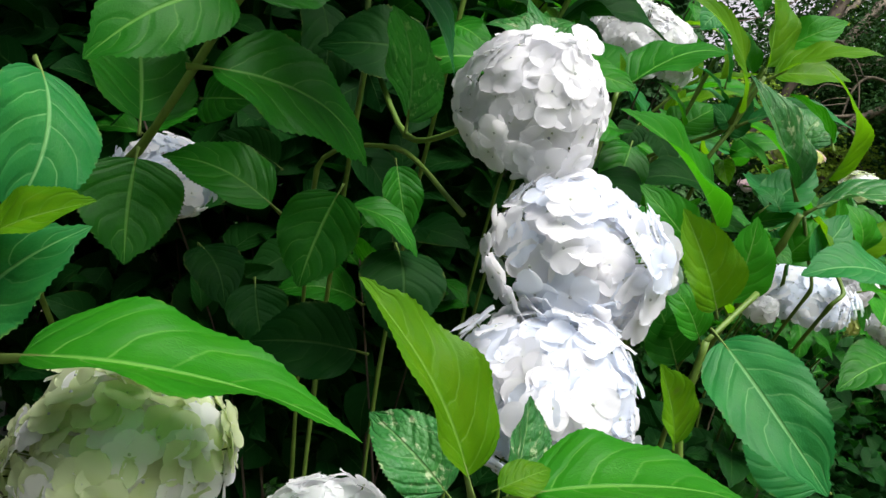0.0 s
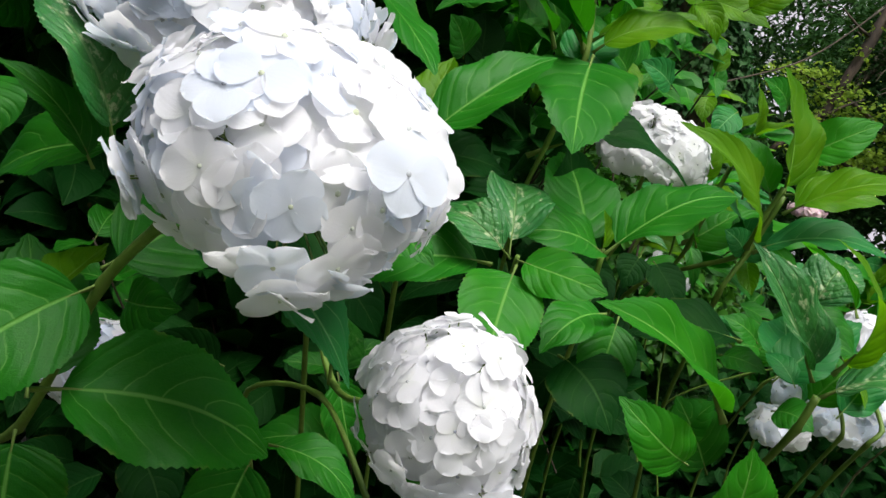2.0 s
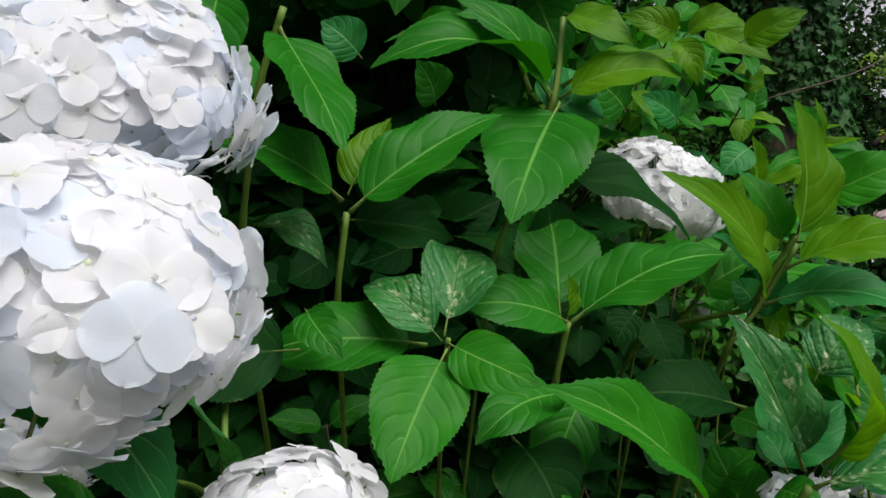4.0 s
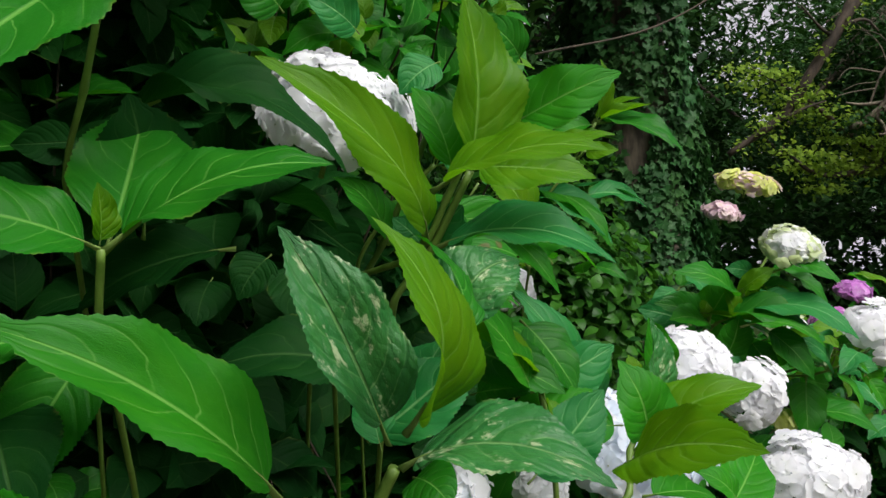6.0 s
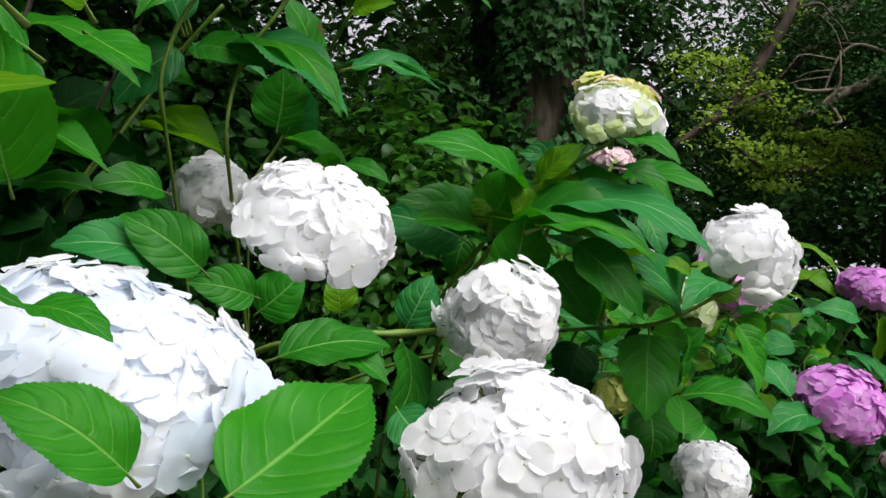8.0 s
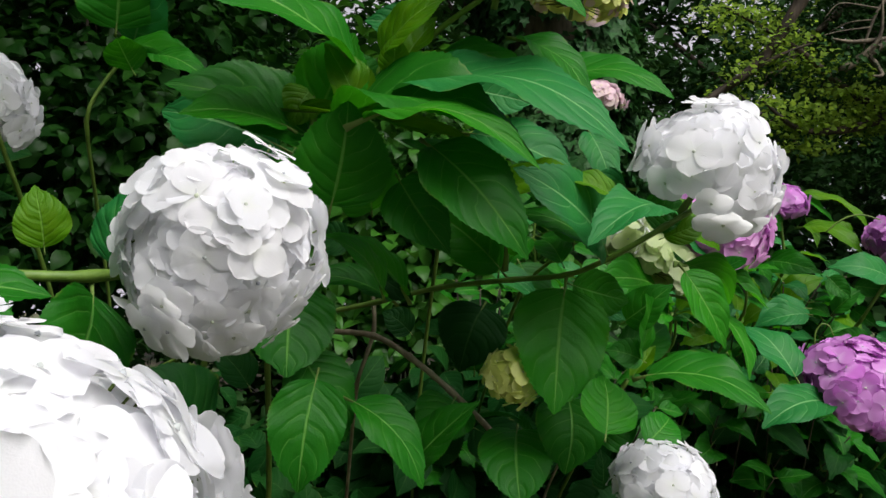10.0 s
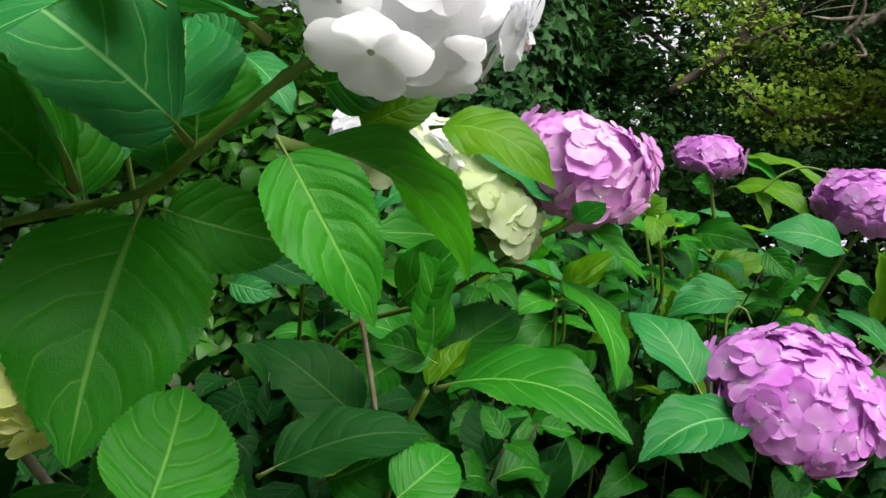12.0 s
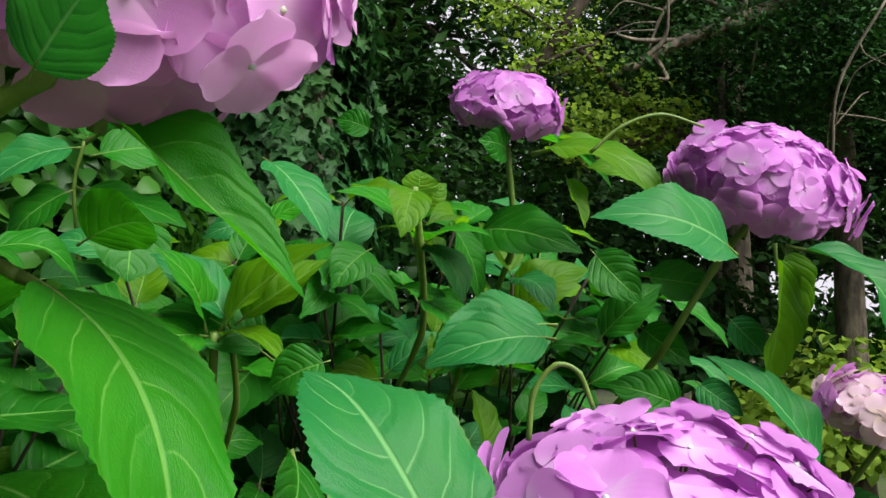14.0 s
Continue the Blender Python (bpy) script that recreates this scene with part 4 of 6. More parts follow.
leaf(shrub_b, (1.189, 2.488, 1.471), (1.185, 2.395, 1.364), 0.074, -45, 'mature', 1)
leaf(shrub_b, (1.042, 2.381, 1.447), (1.183, 2.438, 1.465), 0.080, -3, 'mature', 0)
leaf(shrub_b, (1.204, 2.292, 1.405), (1.241, 2.277, 1.367), 0.047, 36, 'blue', 0)
leaf(shrub_b, (1.094, 2.423, 1.471), (1.187, 2.391, 1.420), 0.058, 0, 'mature', 0)
leaf(shrub_b, (1.094, 2.581, 1.497), (1.086, 2.576, 1.560), 0.048, -15, 'young', 0)
leaf(shrub_b, (0.997, 2.524, 1.521), (0.916, 2.469, 1.542), 0.060, -42, 'mature', 0)
leaf(shrub_b, (0.975, 2.575, 1.498), (1.047, 2.574, 1.561), 0.073, 33, 'mature', 0)
leaf(shrub_b, (1.031, 1.874, 1.509), (1.092, 1.859, 1.490), 0.034, -9, 'mature', 0)
leaf(shrub_c, (1.365, 2.713, 1.681), (1.202, 2.589, 1.751), 0.091, -6, 'mature', 1)
leaf(shrub_c, (1.374, 2.712, 1.701), (1.450, 2.682, 1.756), 0.051, 21, 'young', 0)
leaf(shrub_c, (1.374, 2.715, 1.657), (1.622, 2.621, 1.599), 0.114, 3, 'blue', 1)
leaf(shrub_c, (1.423, 2.690, 1.615), (1.530, 2.654, 1.494), 0.086, 18, 'mature', 0)
leaf(shrub_c, (1.317, 2.745, 1.610), (1.165, 2.673, 1.676), 0.094, -18, 'mature', 0)
leaf(shrub_c, (1.362, 2.706, 1.635), (1.328, 2.679, 1.711), 0.046, -33, 'young', 2)
leaf(shrub_c, (1.391, 2.704, 1.682), (1.398, 2.682, 1.718), 0.033, -60, 'young', 0)
leaf(shrub_c, (1.395, 2.711, 1.581), (1.452, 2.680, 1.499), 0.063, 39, 'mature', 0)
leaf(shrub_c, (1.338, 2.891, 1.554), (1.318, 2.835, 1.628), 0.081, -60, 'fresh', 0)
leaf(shrub_c, (1.487, 2.703, 1.764), (1.584, 2.641, 1.722), 0.052, 9, 'mature', 1)
leaf(shrub_c, (1.507, 2.786, 1.743), (1.599, 2.747, 1.650), 0.057, 0, 'mature', 1)
leaf(shrub_c, (1.379, 2.725, 1.663), (1.434, 2.741, 1.754), 0.056, -24, 'young', 2)
leaf(shrub_c, (1.429, 2.782, 1.743), (1.354, 2.757, 1.758), 0.047, -51, 'blue', 0)
leaf(shrub_c, (1.483, 2.797, 1.569), (1.601, 2.752, 1.575), 0.066, 12, 'young', 0)
leaf(shrub_c, (1.585, 2.854, 1.542), (1.520, 2.796, 1.605), 0.057, -60, 'mature', 0)
leaf(shrub_c, (1.663, 2.908, 1.553), (1.723, 2.910, 1.563), 0.051, 42, 'mature', 0)
leaf(shrub_c, (1.455, 3.012, 1.346), (1.445, 3.006, 1.431), 0.064, -30, 'mature', 0)
leaf(shrub_c, (1.514, 2.918, 1.297), (1.518, 2.824, 1.219), 0.088, 15, 'mature', 0)
stem(shrub_b, [(1.438, 2.882, 1.755), (1.369, 2.714, 1.662), (1.308, 2.755, 1.604), (1.234, 2.789, 1.496), (1.100, 2.800, 0.000)], .005, .004, STEM, 'stem')
stem(shrub_c, [(1.369, 2.714, 1.662), (1.424, 2.733, 1.726), (1.494, 2.694, 1.762)], .0035, .003, STEM, 'stem')
stem(shrub_b, [(0.864, 2.764, 2.013), (0.796, 2.785, 1.953), (0.644, 2.838, 1.802), (0.550, 2.845, 1.634), (0.700, 2.300, 0.000)], .004, .003, STEM, 'stem')
stem(shrub_b, [(1.039, 3.037, 2.102), (0.923, 3.190, 1.991), (0.845, 3.263, 1.890), (0.774, 3.249, 1.755), (0.800, 2.800, 0.000)], .004, .003, STEM, 'stem')
stem(shrub_b, [(1.299, 2.442, 1.484), (1.190, 2.487, 1.476), (1.094, 2.422, 1.473), (0.988, 2.480, 1.433), (0.800, 2.400, 0.000)], .0045, .004, STEM, 'stem')
stem(shrub_b, [(0.996, 1.763, 1.539), (0.973, 1.734, 1.503), (0.964, 1.686, 1.460), (0.939, 1.686, 1.435), (0.900, 1.700, 0.000)], .0045, .004, STEM, 'stem')
stem(shrub_b, [(0.767, 1.575, 1.875), (0.744, 1.597, 1.831), (0.703, 1.629, 1.763), (0.539, 1.796, 1.692), (0.300, 2.200, 0.000)], .0045, .004, STEM, 'stem')
leaf(shrub_c, (1.314, 2.715, 1.623), (1.539, 2.643, 1.590), 0.100, 6, 'mature', 3)
leaf(shrub_c, (1.414, 2.763, 1.713), (1.556, 2.733, 1.650), 0.066, 9, 'mature', 1)
leaf(shrub_c, (1.315, 2.753, 1.685), (1.388, 2.741, 1.694), 0.058, 57, 'mature', 0)
leaf(shrub_c, (1.302, 2.731, 1.679), (1.284, 2.711, 1.633), 0.045, -24, 'young', 0)
leaf(shrub_c, (1.269, 2.771, 1.615), (1.135, 2.732, 1.660), 0.098, -48, 'blue', 0)
leaf(shrub_c, (1.268, 2.800, 1.633), (1.244, 2.801, 1.555), 0.057, 3, 'mature', 0)
leaf(shrub_c, (1.503, 2.907, 1.477), (1.388, 2.888, 1.575), 0.080, -36, 'fresh', 0)
leaf(shrub_c, (1.614, 2.818, 1.499), (1.521, 2.702, 1.587), 0.090, -33, 'blue', 1)
leaf(shrub_c, (1.626, 2.756, 1.556), (1.558, 2.747, 1.582), 0.031, -9, 'young', 2)
leaf(shrub_c, (1.672, 2.772, 1.542), (1.586, 2.653, 1.513), 0.063, 9, 'blue', 1)
leaf(shrub_c, (1.573, 2.854, 1.478), (1.555, 2.799, 1.326), 0.112, 0, 'fresh', 4)
leaf(shrub_c, (1.572, 2.890, 1.490), (1.543, 2.945, 1.528), 0.044, -21, 'mature', 0)
leaf(shrub_c, (1.682, 2.750, 1.489), (1.729, 2.749, 1.401), 0.052, 15, 'fresh', 0)
leaf(shrub_c, (1.680, 2.759, 1.492), (1.762, 2.921, 1.429), 0.06, -30, 'fresh', 0)
leaf(shrub_c, (1.572, 2.861, 1.471), (1.651, 2.910, 1.448), 0.057, 45, 'fresh', 4)
leaf(shrub_c, (1.596, 2.841, 1.511), (1.580, 2.895, 1.599), 0.075, -21, 'blue', 4)
leaf(shrub_c, (1.614, 2.823, 1.498), (1.512, 2.791, 1.550), 0.062, 0, 'mature', 1)
leaf(shrub_c, (1.456, 2.930, 1.496), (1.499, 2.991, 1.558), 0.059, 21, 'blue', 0)
leaf(shrub_c, (1.608, 2.773, 1.303), (1.611, 2.820, 1.368), 0.068, 6, 'fresh', 4)
leaf(shrub_c, (1.703, 3.229, 1.588), (1.833, 3.224, 1.527), 0.075, 18, 'young', 1)
leaf(shrub_c, (1.699, 3.293, 1.313), (1.901, 3.213, 1.278), 0.115, -3, 'mature', 1)
leaf(shrub_c, (1.693, 3.283, 1.314), (1.689, 3.279, 1.370), 0.029, 12, 'young', 2)
leaf(shrub_c, (1.699, 3.293, 1.316), (1.741, 3.314, 1.368), 0.037, -24, 'young', 2)
leaf(shrub_c, (1.633, 3.259, 1.277), (1.517, 3.244, 1.372), 0.079, -18, 'old', 1)
leaf(shrub_c, (1.704, 3.231, 1.350), (1.705, 3.142, 1.454), 0.071, -45, 'fresh', 4)
leaf(shrub_c, (1.572, 3.073, 1.266), (1.710, 3.124, 1.296), 0.079, -9, 'old', 0)
leaf(shrub_c, (1.685, 3.065, 1.245), (1.733, 3.127, 1.278), 0.060, 6, 'mature', 0)
leaf(shrub_c, (1.521, 3.140, 1.429), (1.568, 3.145, 1.418), 0.030, 39, 'blue', 0)
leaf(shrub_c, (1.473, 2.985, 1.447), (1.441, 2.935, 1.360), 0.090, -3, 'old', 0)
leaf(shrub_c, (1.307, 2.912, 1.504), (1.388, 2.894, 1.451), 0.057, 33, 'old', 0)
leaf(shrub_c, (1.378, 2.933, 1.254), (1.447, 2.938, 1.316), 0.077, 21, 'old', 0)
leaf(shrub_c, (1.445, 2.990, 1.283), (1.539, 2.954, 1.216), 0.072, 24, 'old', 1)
leaf(shrub_c, (1.573, 2.901, 1.340), (1.569, 2.855, 1.251), 0.086, 12, 'mature', 1)
leaf(shrub_c, (1.615, 3.112, 1.251), (1.688, 3.120, 1.280), 0.066, 30, 'mature', 0)
leaf(shrub_c, (1.673, 3.213, 1.407), (1.746, 3.168, 1.469), 0.063, 45, 'mature', 0)
leaf(shrub_c, (1.445, 2.921, 1.660), (1.588, 2.890, 1.606), 0.081, 18, 'blue', 0)
leaf(shrub_c, (1.450, 2.969, 1.730), (1.535, 2.980, 1.710), 0.054, 51, 'blue', 0)
leaf(shrub_c, (1.542, 3.079, 1.751), (1.725, 3.002, 1.725), 0.084, 9, 'mature', 1)
leaf(shrub_c, (1.593, 2.943, 1.578), (1.569, 2.938, 1.615), 0.038, -42, 'blue', 0)
leaf(shrub_c, (1.622, 3.192, 1.715), (1.658, 3.150, 1.613), 0.061, 12, 'blue', 0)
leaf(shrub_c, (1.687, 2.906, 1.523), (1.746, 2.912, 1.546), 0.036, 36, 'young', 0)
leaf(shrub_c, (1.019, 2.916, 1.746), (1.018, 2.864, 1.781), 0.052, 60, 'mature', 0)
leaf(shrub_c, (1.039, 2.917, 1.772), (1.132, 2.880, 1.730), 0.046, 12, 'mature', 0)
leaf(shrub_c, (1.201, 2.707, 1.315), (1.156, 2.647, 1.389), 0.089, -21, 'old', 1)
leaf(shrub_c, (1.197, 2.856, 1.342), (1.151, 2.848, 1.396), 0.048, -9, 'old', 0)
leaf(shrub_c, (1.289, 3.010, 1.524), (1.234, 3.002, 1.539), 0.048, -48, 'old', 0)
leaf(shrub_c, (1.370, 3.025, 1.400), (1.329, 3.019, 1.434), 0.042, -33, 'old', 0)
stem(shrub_c, [(1.712, 2.797, 1.552), (1.675, 2.794, 1.530), (1.619, 2.819, 1.498), (1.574, 2.854, 1.480), (1.509, 2.897, 1.475), (1.416, 2.937, 1.466), (1.335, 2.948, 1.448), (1.257, 2.960, 1.432), (1.092, 3.043, 1.392), (0.865, 3.172, 1.279), (0.500, 3.200, 0.000)], .0031, .0034, STEM, 'stem')
stem(shrub_c, [(1.263, 2.962, 1.410), (1.328, 2.950, 1.404), (1.377, 2.937, 1.378), (1.431, 2.925, 1.336), (1.488, 2.914, 1.281), (1.528, 2.902, 1.222), (1.550, 2.950, 0.000)], .004, .0035, WOOD, 'cane')
stem(shrub_c, [(1.323, 2.966, 1.475), (1.325, 2.969, 1.409), (1.302, 2.970, 1.337), (1.200, 2.950, 0.000)], .003, .0025, WOOD, 'cane')
stem(shrub_c, [(1.618, 3.302, 1.393), (1.627, 3.306, 1.330), (1.632, 3.310, 1.274), (1.500, 3.100, 0.000)], .003, .0025, WOOD, 'cane')
stem(shrub_c, [(1.691, 3.293, 1.313), (1.666, 3.313, 1.267), (1.500, 3.200, 0.000)], .004, .003, STEM, 'stem')
stem(shrub_c, [(1.660, 3.244, 1.613), (1.635, 3.265, 1.560), (1.587, 3.363, 1.525), (1.514, 3.460, 1.455), (1.300, 3.500, 0.000)], .0035, .003, STEM, 'stem')
stem(shrub_c, [(1.307, 2.731, 1.689), (1.300, 2.724, 1.620), (1.241, 2.771, 1.545), (1.138, 2.848, 1.360), (1.100, 2.800, 0.000)], .004, .0035, STEM, 'stem')
stem(shrub_c, [(1.557, 3.079, 1.801), (1.491, 3.075, 1.708), (1.423, 3.089, 1.669), (1.300, 3.200, 0.000)], .004, .003, STEM, 'stem')
leaf(shrub_d, (2.017, 3.453, 1.286), (1.939, 3.548, 1.396), 0.086, -6, 'blue', 1)
leaf(shrub_d, (2.075, 3.453, 1.259), (1.927, 3.371, 1.227), 0.090, 9, 'blue', 0)
leaf(shrub_d, (2.176, 3.888, 1.414), (2.041, 3.847, 1.378), 0.076, -12, 'blue', 0)
leaf(shrub_d, (2.312, 3.777, 1.479), (2.170, 3.741, 1.510), 0.078, -18, 'blue', 1)
leaf(shrub_c, (1.758, 3.422, 1.441), (1.645, 3.223, 1.486), 0.098, -21, 'fresh', 1)
leaf(shrub_c, (1.680, 3.414, 1.331), (1.791, 3.505, 1.395), 0.082, 15, 'mature', 0)
leaf(shrub_c, (1.845, 3.393, 1.516), (1.731, 3.312, 1.587), 0.066, -21, 'blue', 1)
leaf(shrub_d, (1.855, 3.334, 1.493), (1.887, 3.291, 1.512), 0.033, -45, 'blue', 4)
leaf(shrub_d, (1.854, 3.393, 1.502), (1.942, 3.375, 1.425), 0.036, 3, 'fresh', 2)
leaf(shrub_c, (1.828, 3.414, 1.436), (1.908, 3.345, 1.313), 0.068, -18, 'fresh', 1)
stem(shrub_c, [(1.828, 3.414, 1.435), (1.799, 3.427, 1.448), (1.763, 3.440, 1.453), (1.755, 3.442, 1.448)], .003, .0025, STEM, 'stem')
leaf(shrub_c, (1.762, 3.351, 1.319), (1.817, 3.395, 1.318), 0.039, 24, 'fresh', 0)
leaf(shrub_c, (1.711, 3.211, 1.347), (1.649, 3.212, 1.368), 0.050, -30, 'mature', 0)
leaf(shrub_c, (1.879, 3.389, 1.306), (1.770, 3.500, 1.339), 0.083, 6, 'fresh', 0)
leaf(shrub_d, (1.867, 3.826, 1.411), (1.794, 3.839, 1.478), 0.052, -3, 'blue', 0)
leaf(shrub_d, (1.871, 3.815, 1.413), (1.950, 3.821, 1.472), 0.051, -6, 'young', 2)
leaf(shrub_d, (1.903, 3.834, 1.383), (1.796, 3.863, 1.429), 0.062, -18, 'mature', 0)
leaf(shrub_d, (2.086, 4.402, 1.576), (1.981, 4.409, 1.637), 0.063, -15, 'mature', 0)
leaf(shrub_d, (2.085, 4.401, 1.591), (2.134, 4.392, 1.636), 0.048, 30, 'young', 0)
leaf(shrub_d, (2.093, 4.402, 1.570), (2.207, 4.387, 1.587), 0.061, 6, 'mature', 0)
leaf(shrub_d, (2.160, 3.833, 1.401), (2.037, 3.819, 1.384), 0.065, -9, 'blue', 1)
leaf(shrub_d, (2.394, 3.838, 1.494), (2.482, 3.788, 1.378), 0.065, 9, 'blue', 3)
leaf(shrub_d, (2.379, 3.830, 1.494), (2.369, 3.844, 1.348), 0.062, -6, 'young', 2)
leaf(shrub_d, (2.393, 3.848, 1.496), (2.424, 3.873, 1.401), 0.054, 27, 'young', 0)
leaf(shrub_d, (2.174, 3.985, 1.607), (2.300, 3.895, 1.545), 0.070, 9, 'young', 1)
leaf(shrub_d, (2.158, 4.037, 1.619), (2.116, 3.991, 1.621), 0.042, -60, 'mature', 0)
leaf(shrub_d, (2.088, 4.022, 1.530), (2.124, 4.026, 1.439), 0.051, 3, 'mature', 0)
leaf(shrub_d, (2.404, 3.806, 1.270), (2.314, 3.836, 1.390), 0.064, -6, 'blue', 1)
leaf(shrub_d, (2.412, 3.788, 1.241), (2.485, 3.729, 1.234), 0.049, 18, 'blue', 0)
leaf(shrub_d, (2.127, 4.099, 1.530), (2.233, 3.988, 1.499), 0.082, 36, 'mature', 0)
leaf(shrub_d, (2.212, 3.890, 1.490), (2.258, 3.869, 1.437), 0.047, 51, 'mature', 0)
leaf(shrub_d, (2.281, 3.934, 1.467), (2.364, 3.926, 1.454), 0.044, 45, 'mature', 0)
leaf(shrub_d, (2.220, 3.897, 1.398), (2.284, 3.884, 1.458), 0.046, -3, 'mature', 0)
leaf(shrub_d, (1.953, 3.727, 1.387), (1.906, 3.734, 1.365), 0.040, -39, 'mature', 0)
leaf(shrub_d, (1.928, 3.634, 1.333), (1.913, 3.559, 1.280), 0.048, -39, 'mature', 1)
leaf(shrub_d, (1.767, 3.735, 1.543), (1.829, 3.777, 1.558), 0.040, 21, 'mature', 0)
leaf(shrub_d, (1.773, 3.690, 1.470), (1.838, 3.631, 1.480), 0.054, -60, 'mature', 0)
leaf(shrub_d, (1.734, 3.647, 1.442), (1.680, 3.604, 1.426), 0.037, -6, 'mature', 0)
leaf(shrub_d, (1.745, 3.697, 1.435), (1.790, 3.645, 1.392), 0.042, 9, 'mature', 0)
leaf(shrub_d, (2.002, 4.115, 1.506), (1.954, 4.075, 1.456), 0.055, -9, 'mature', 0)
leaf(shrub_d, (1.883, 3.921, 1.579), (1.949, 3.870, 1.496), 0.061, -3, 'blue', 0)
leaf(shrub_d, (2.269, 3.796, 1.340), (2.198, 3.802, 1.363), 0.042, -48, 'mature', 0)
leaf(shrub_d, (2.299, 3.988, 1.413), (2.338, 3.936, 1.371), 0.043, 51, 'mature', 0)
leaf(shrub_d, (2.350, 3.880, 1.425), (2.390, 3.878, 1.386), 0.034, 57, 'blue', 0)
leaf(shrub_d, (2.299, 3.841, 1.362), (2.330, 3.809, 1.333), 0.031, 51, 'blue', 0)
leaf(shrub_d, (2.345, 4.067, 1.595), (2.267, 4.075, 1.610), 0.042, -27, 'young', 0)
leaf(shrub_d, (2.022, 4.497, 1.740), (1.959, 4.502, 1.760), 0.048, -57, 'mature', 0)
stem(shrub_d, [(1.881, 3.370, 1.533), (1.853, 3.353, 1.500), (1.816, 3.377, 1.482), (1.759, 3.422, 1.448), (1.669, 3.509, 1.404), (1.515, 3.621, 1.344), (1.300, 3.500, 0.000)], .0042, .0038, STEM, 'stem')
stem(shrub_d, [(2.372, 3.869, 1.521), (2.345, 3.896, 1.473), (2.304, 3.939, 1.385), (2.200, 4.100, 0.000)], .004, .0035, STEM, 'stem')
stem(shrub_d, [(2.162, 4.056, 1.627), (2.174, 4.096, 1.499), (2.150, 4.200, 0.000)], .004, .0035, STEM, 'stem')
stem(shrub_d, [(2.086, 4.402, 1.581), (2.096, 4.419, 1.375), (2.000, 4.400, 0.000)], .004, .0035, STEM, 'stem')
stem(shrub_d, [(1.865, 3.837, 1.408), (1.865, 3.894, 1.333), (1.750, 3.900, 0.000)], .003, .003, STEM, 'stem')
stem(shrub_d, [(2.052, 3.486, 1.358), (2.054, 3.483, 1.382), (2.065, 3.481, 1.396), (2.077, 3.480, 1.392), (2.084, 3.480, 1.375)], .0016, .0012, STEM, 'tendril')
stem(shrub_d, [(2.210, 3.882, 1.588), (2.242, 3.876, 1.615), (2.281, 3.870, 1.627), (2.324, 3.866, 1.615)], .002, .0015, STEM, 'tendril')
stem(shrub_d, [(2.624, 4.032, 1.278), (2.588, 4.073, 1.203), (2.500, 4.200, 0.000)], .004, .0035, STEM, 'stem')
leaf(shrub_b, (0.782, 2.210, 1.255), (0.702, 2.150, 1.449), 0.146, -48, 'mature', 4)
leaf(shrub_b, (0.697, 2.201, 1.347), (0.792, 2.159, 1.436), 0.106, 12, 'mature', 0)
leaf(shrub_b, (1.024, 1.872, 1.571), (1.014, 1.816, 1.676), 0.062, -39, 'fresh', 2)
leaf(shrub_b, (0.985, 1.672, 1.530), (0.952, 1.635, 1.631), 0.084, -33, 'fresh', 3)
leaf(shrub_b, (0.834, 1.537, 1.505), (0.924, 1.575, 1.605), 0.073, 18, 'blue', 4)
leaf(shrub_b, (0.690, 1.638, 1.769), (0.762, 1.618, 1.823), 0.078, 60, 'blue', 4)
leaf(shrub_b, (0.680, 1.657, 1.594), (0.748, 1.610, 1.569), 0.063, 15, 'mature', 0)
leaf(shrub_b, (0.830, 2.004, 1.771), (0.956, 1.957, 1.802), 0.072, 21, 'mature', 1)
stem(shrub_b, [(0.883, 2.517, 2.246), (1.189, 2.698, 2.355), (1.495, 2.879, 2.558)], .0025, .0018, BARK, 'twig')
leaf(shrub_c, (1.590, 2.945, 1.448), (1.652, 2.951, 1.425), 0.035, 21, 'blue', 0)
leaf(shrub_a, (0.052, 1.067, 1.550), (0.152, 1.057, 1.490), 0.056, 0, 'mature', 1)
leaf(shrub_a, (0.553, 1.117, 1.427), (0.581, 1.084, 1.549), 0.083, 0, 'fresh', 4)
leaf(shrub_a, (0.550, 1.087, 1.415), (0.455, 1.027, 1.500), 0.038, 0, 'young', 2)
leaf(shrub_a, (0.497, 1.084, 1.408), (0.398, 1.024, 1.491), 0.054, 0, 'fresh', 0)
leaf(shrub_b, (0.930, 1.914, 1.472), (0.832, 1.847, 1.722), 0.101, 0, 'blue', 1)
leaf(shrub_b, (0.734, 1.268, 1.606), (0.729, 1.199, 1.778), 0.089, 14, 'young', 3)
leaf(shrub_b, (0.715, 1.293, 1.593), (0.628, 1.259, 1.777), 0.081, -15, 'worn', 2)
leaf(shrub_b, (0.750, 1.405, 1.680), (0.827, 1.445, 1.757), 0.084, 0, 'worn', 3)
leaf(shrub_b, (0.683, 1.367, 1.583), (0.782, 1.388, 1.660), 0.080, 0, 'blue', 4)
leaf(shrub_b, (0.853, 1.594, 1.613), (0.749, 1.525, 1.684), 0.046, 0, 'young', 2)
leaf(shrub_b, (0.829, 1.650, 1.681), (0.899, 1.627, 1.591), 0.078, 0, 'mature', 0)
stem(shrub_b, [(0.852, 1.604, 1.604), (0.865, 1.609, 1.516), (0.868, 1.612, 1.462), (0.900, 1.750, 0.000)], 0.004, 0.003, STEM, 'stem')
leaf(shrub_b, (1.042, 2.760, 2.131), (1.053, 2.703, 2.280), 0.061, 0, 'young', 0)
leaf(shrub_b, (1.042, 2.760, 2.131), (1.222, 2.672, 2.056), 0.078, 0, 'mature', 0)
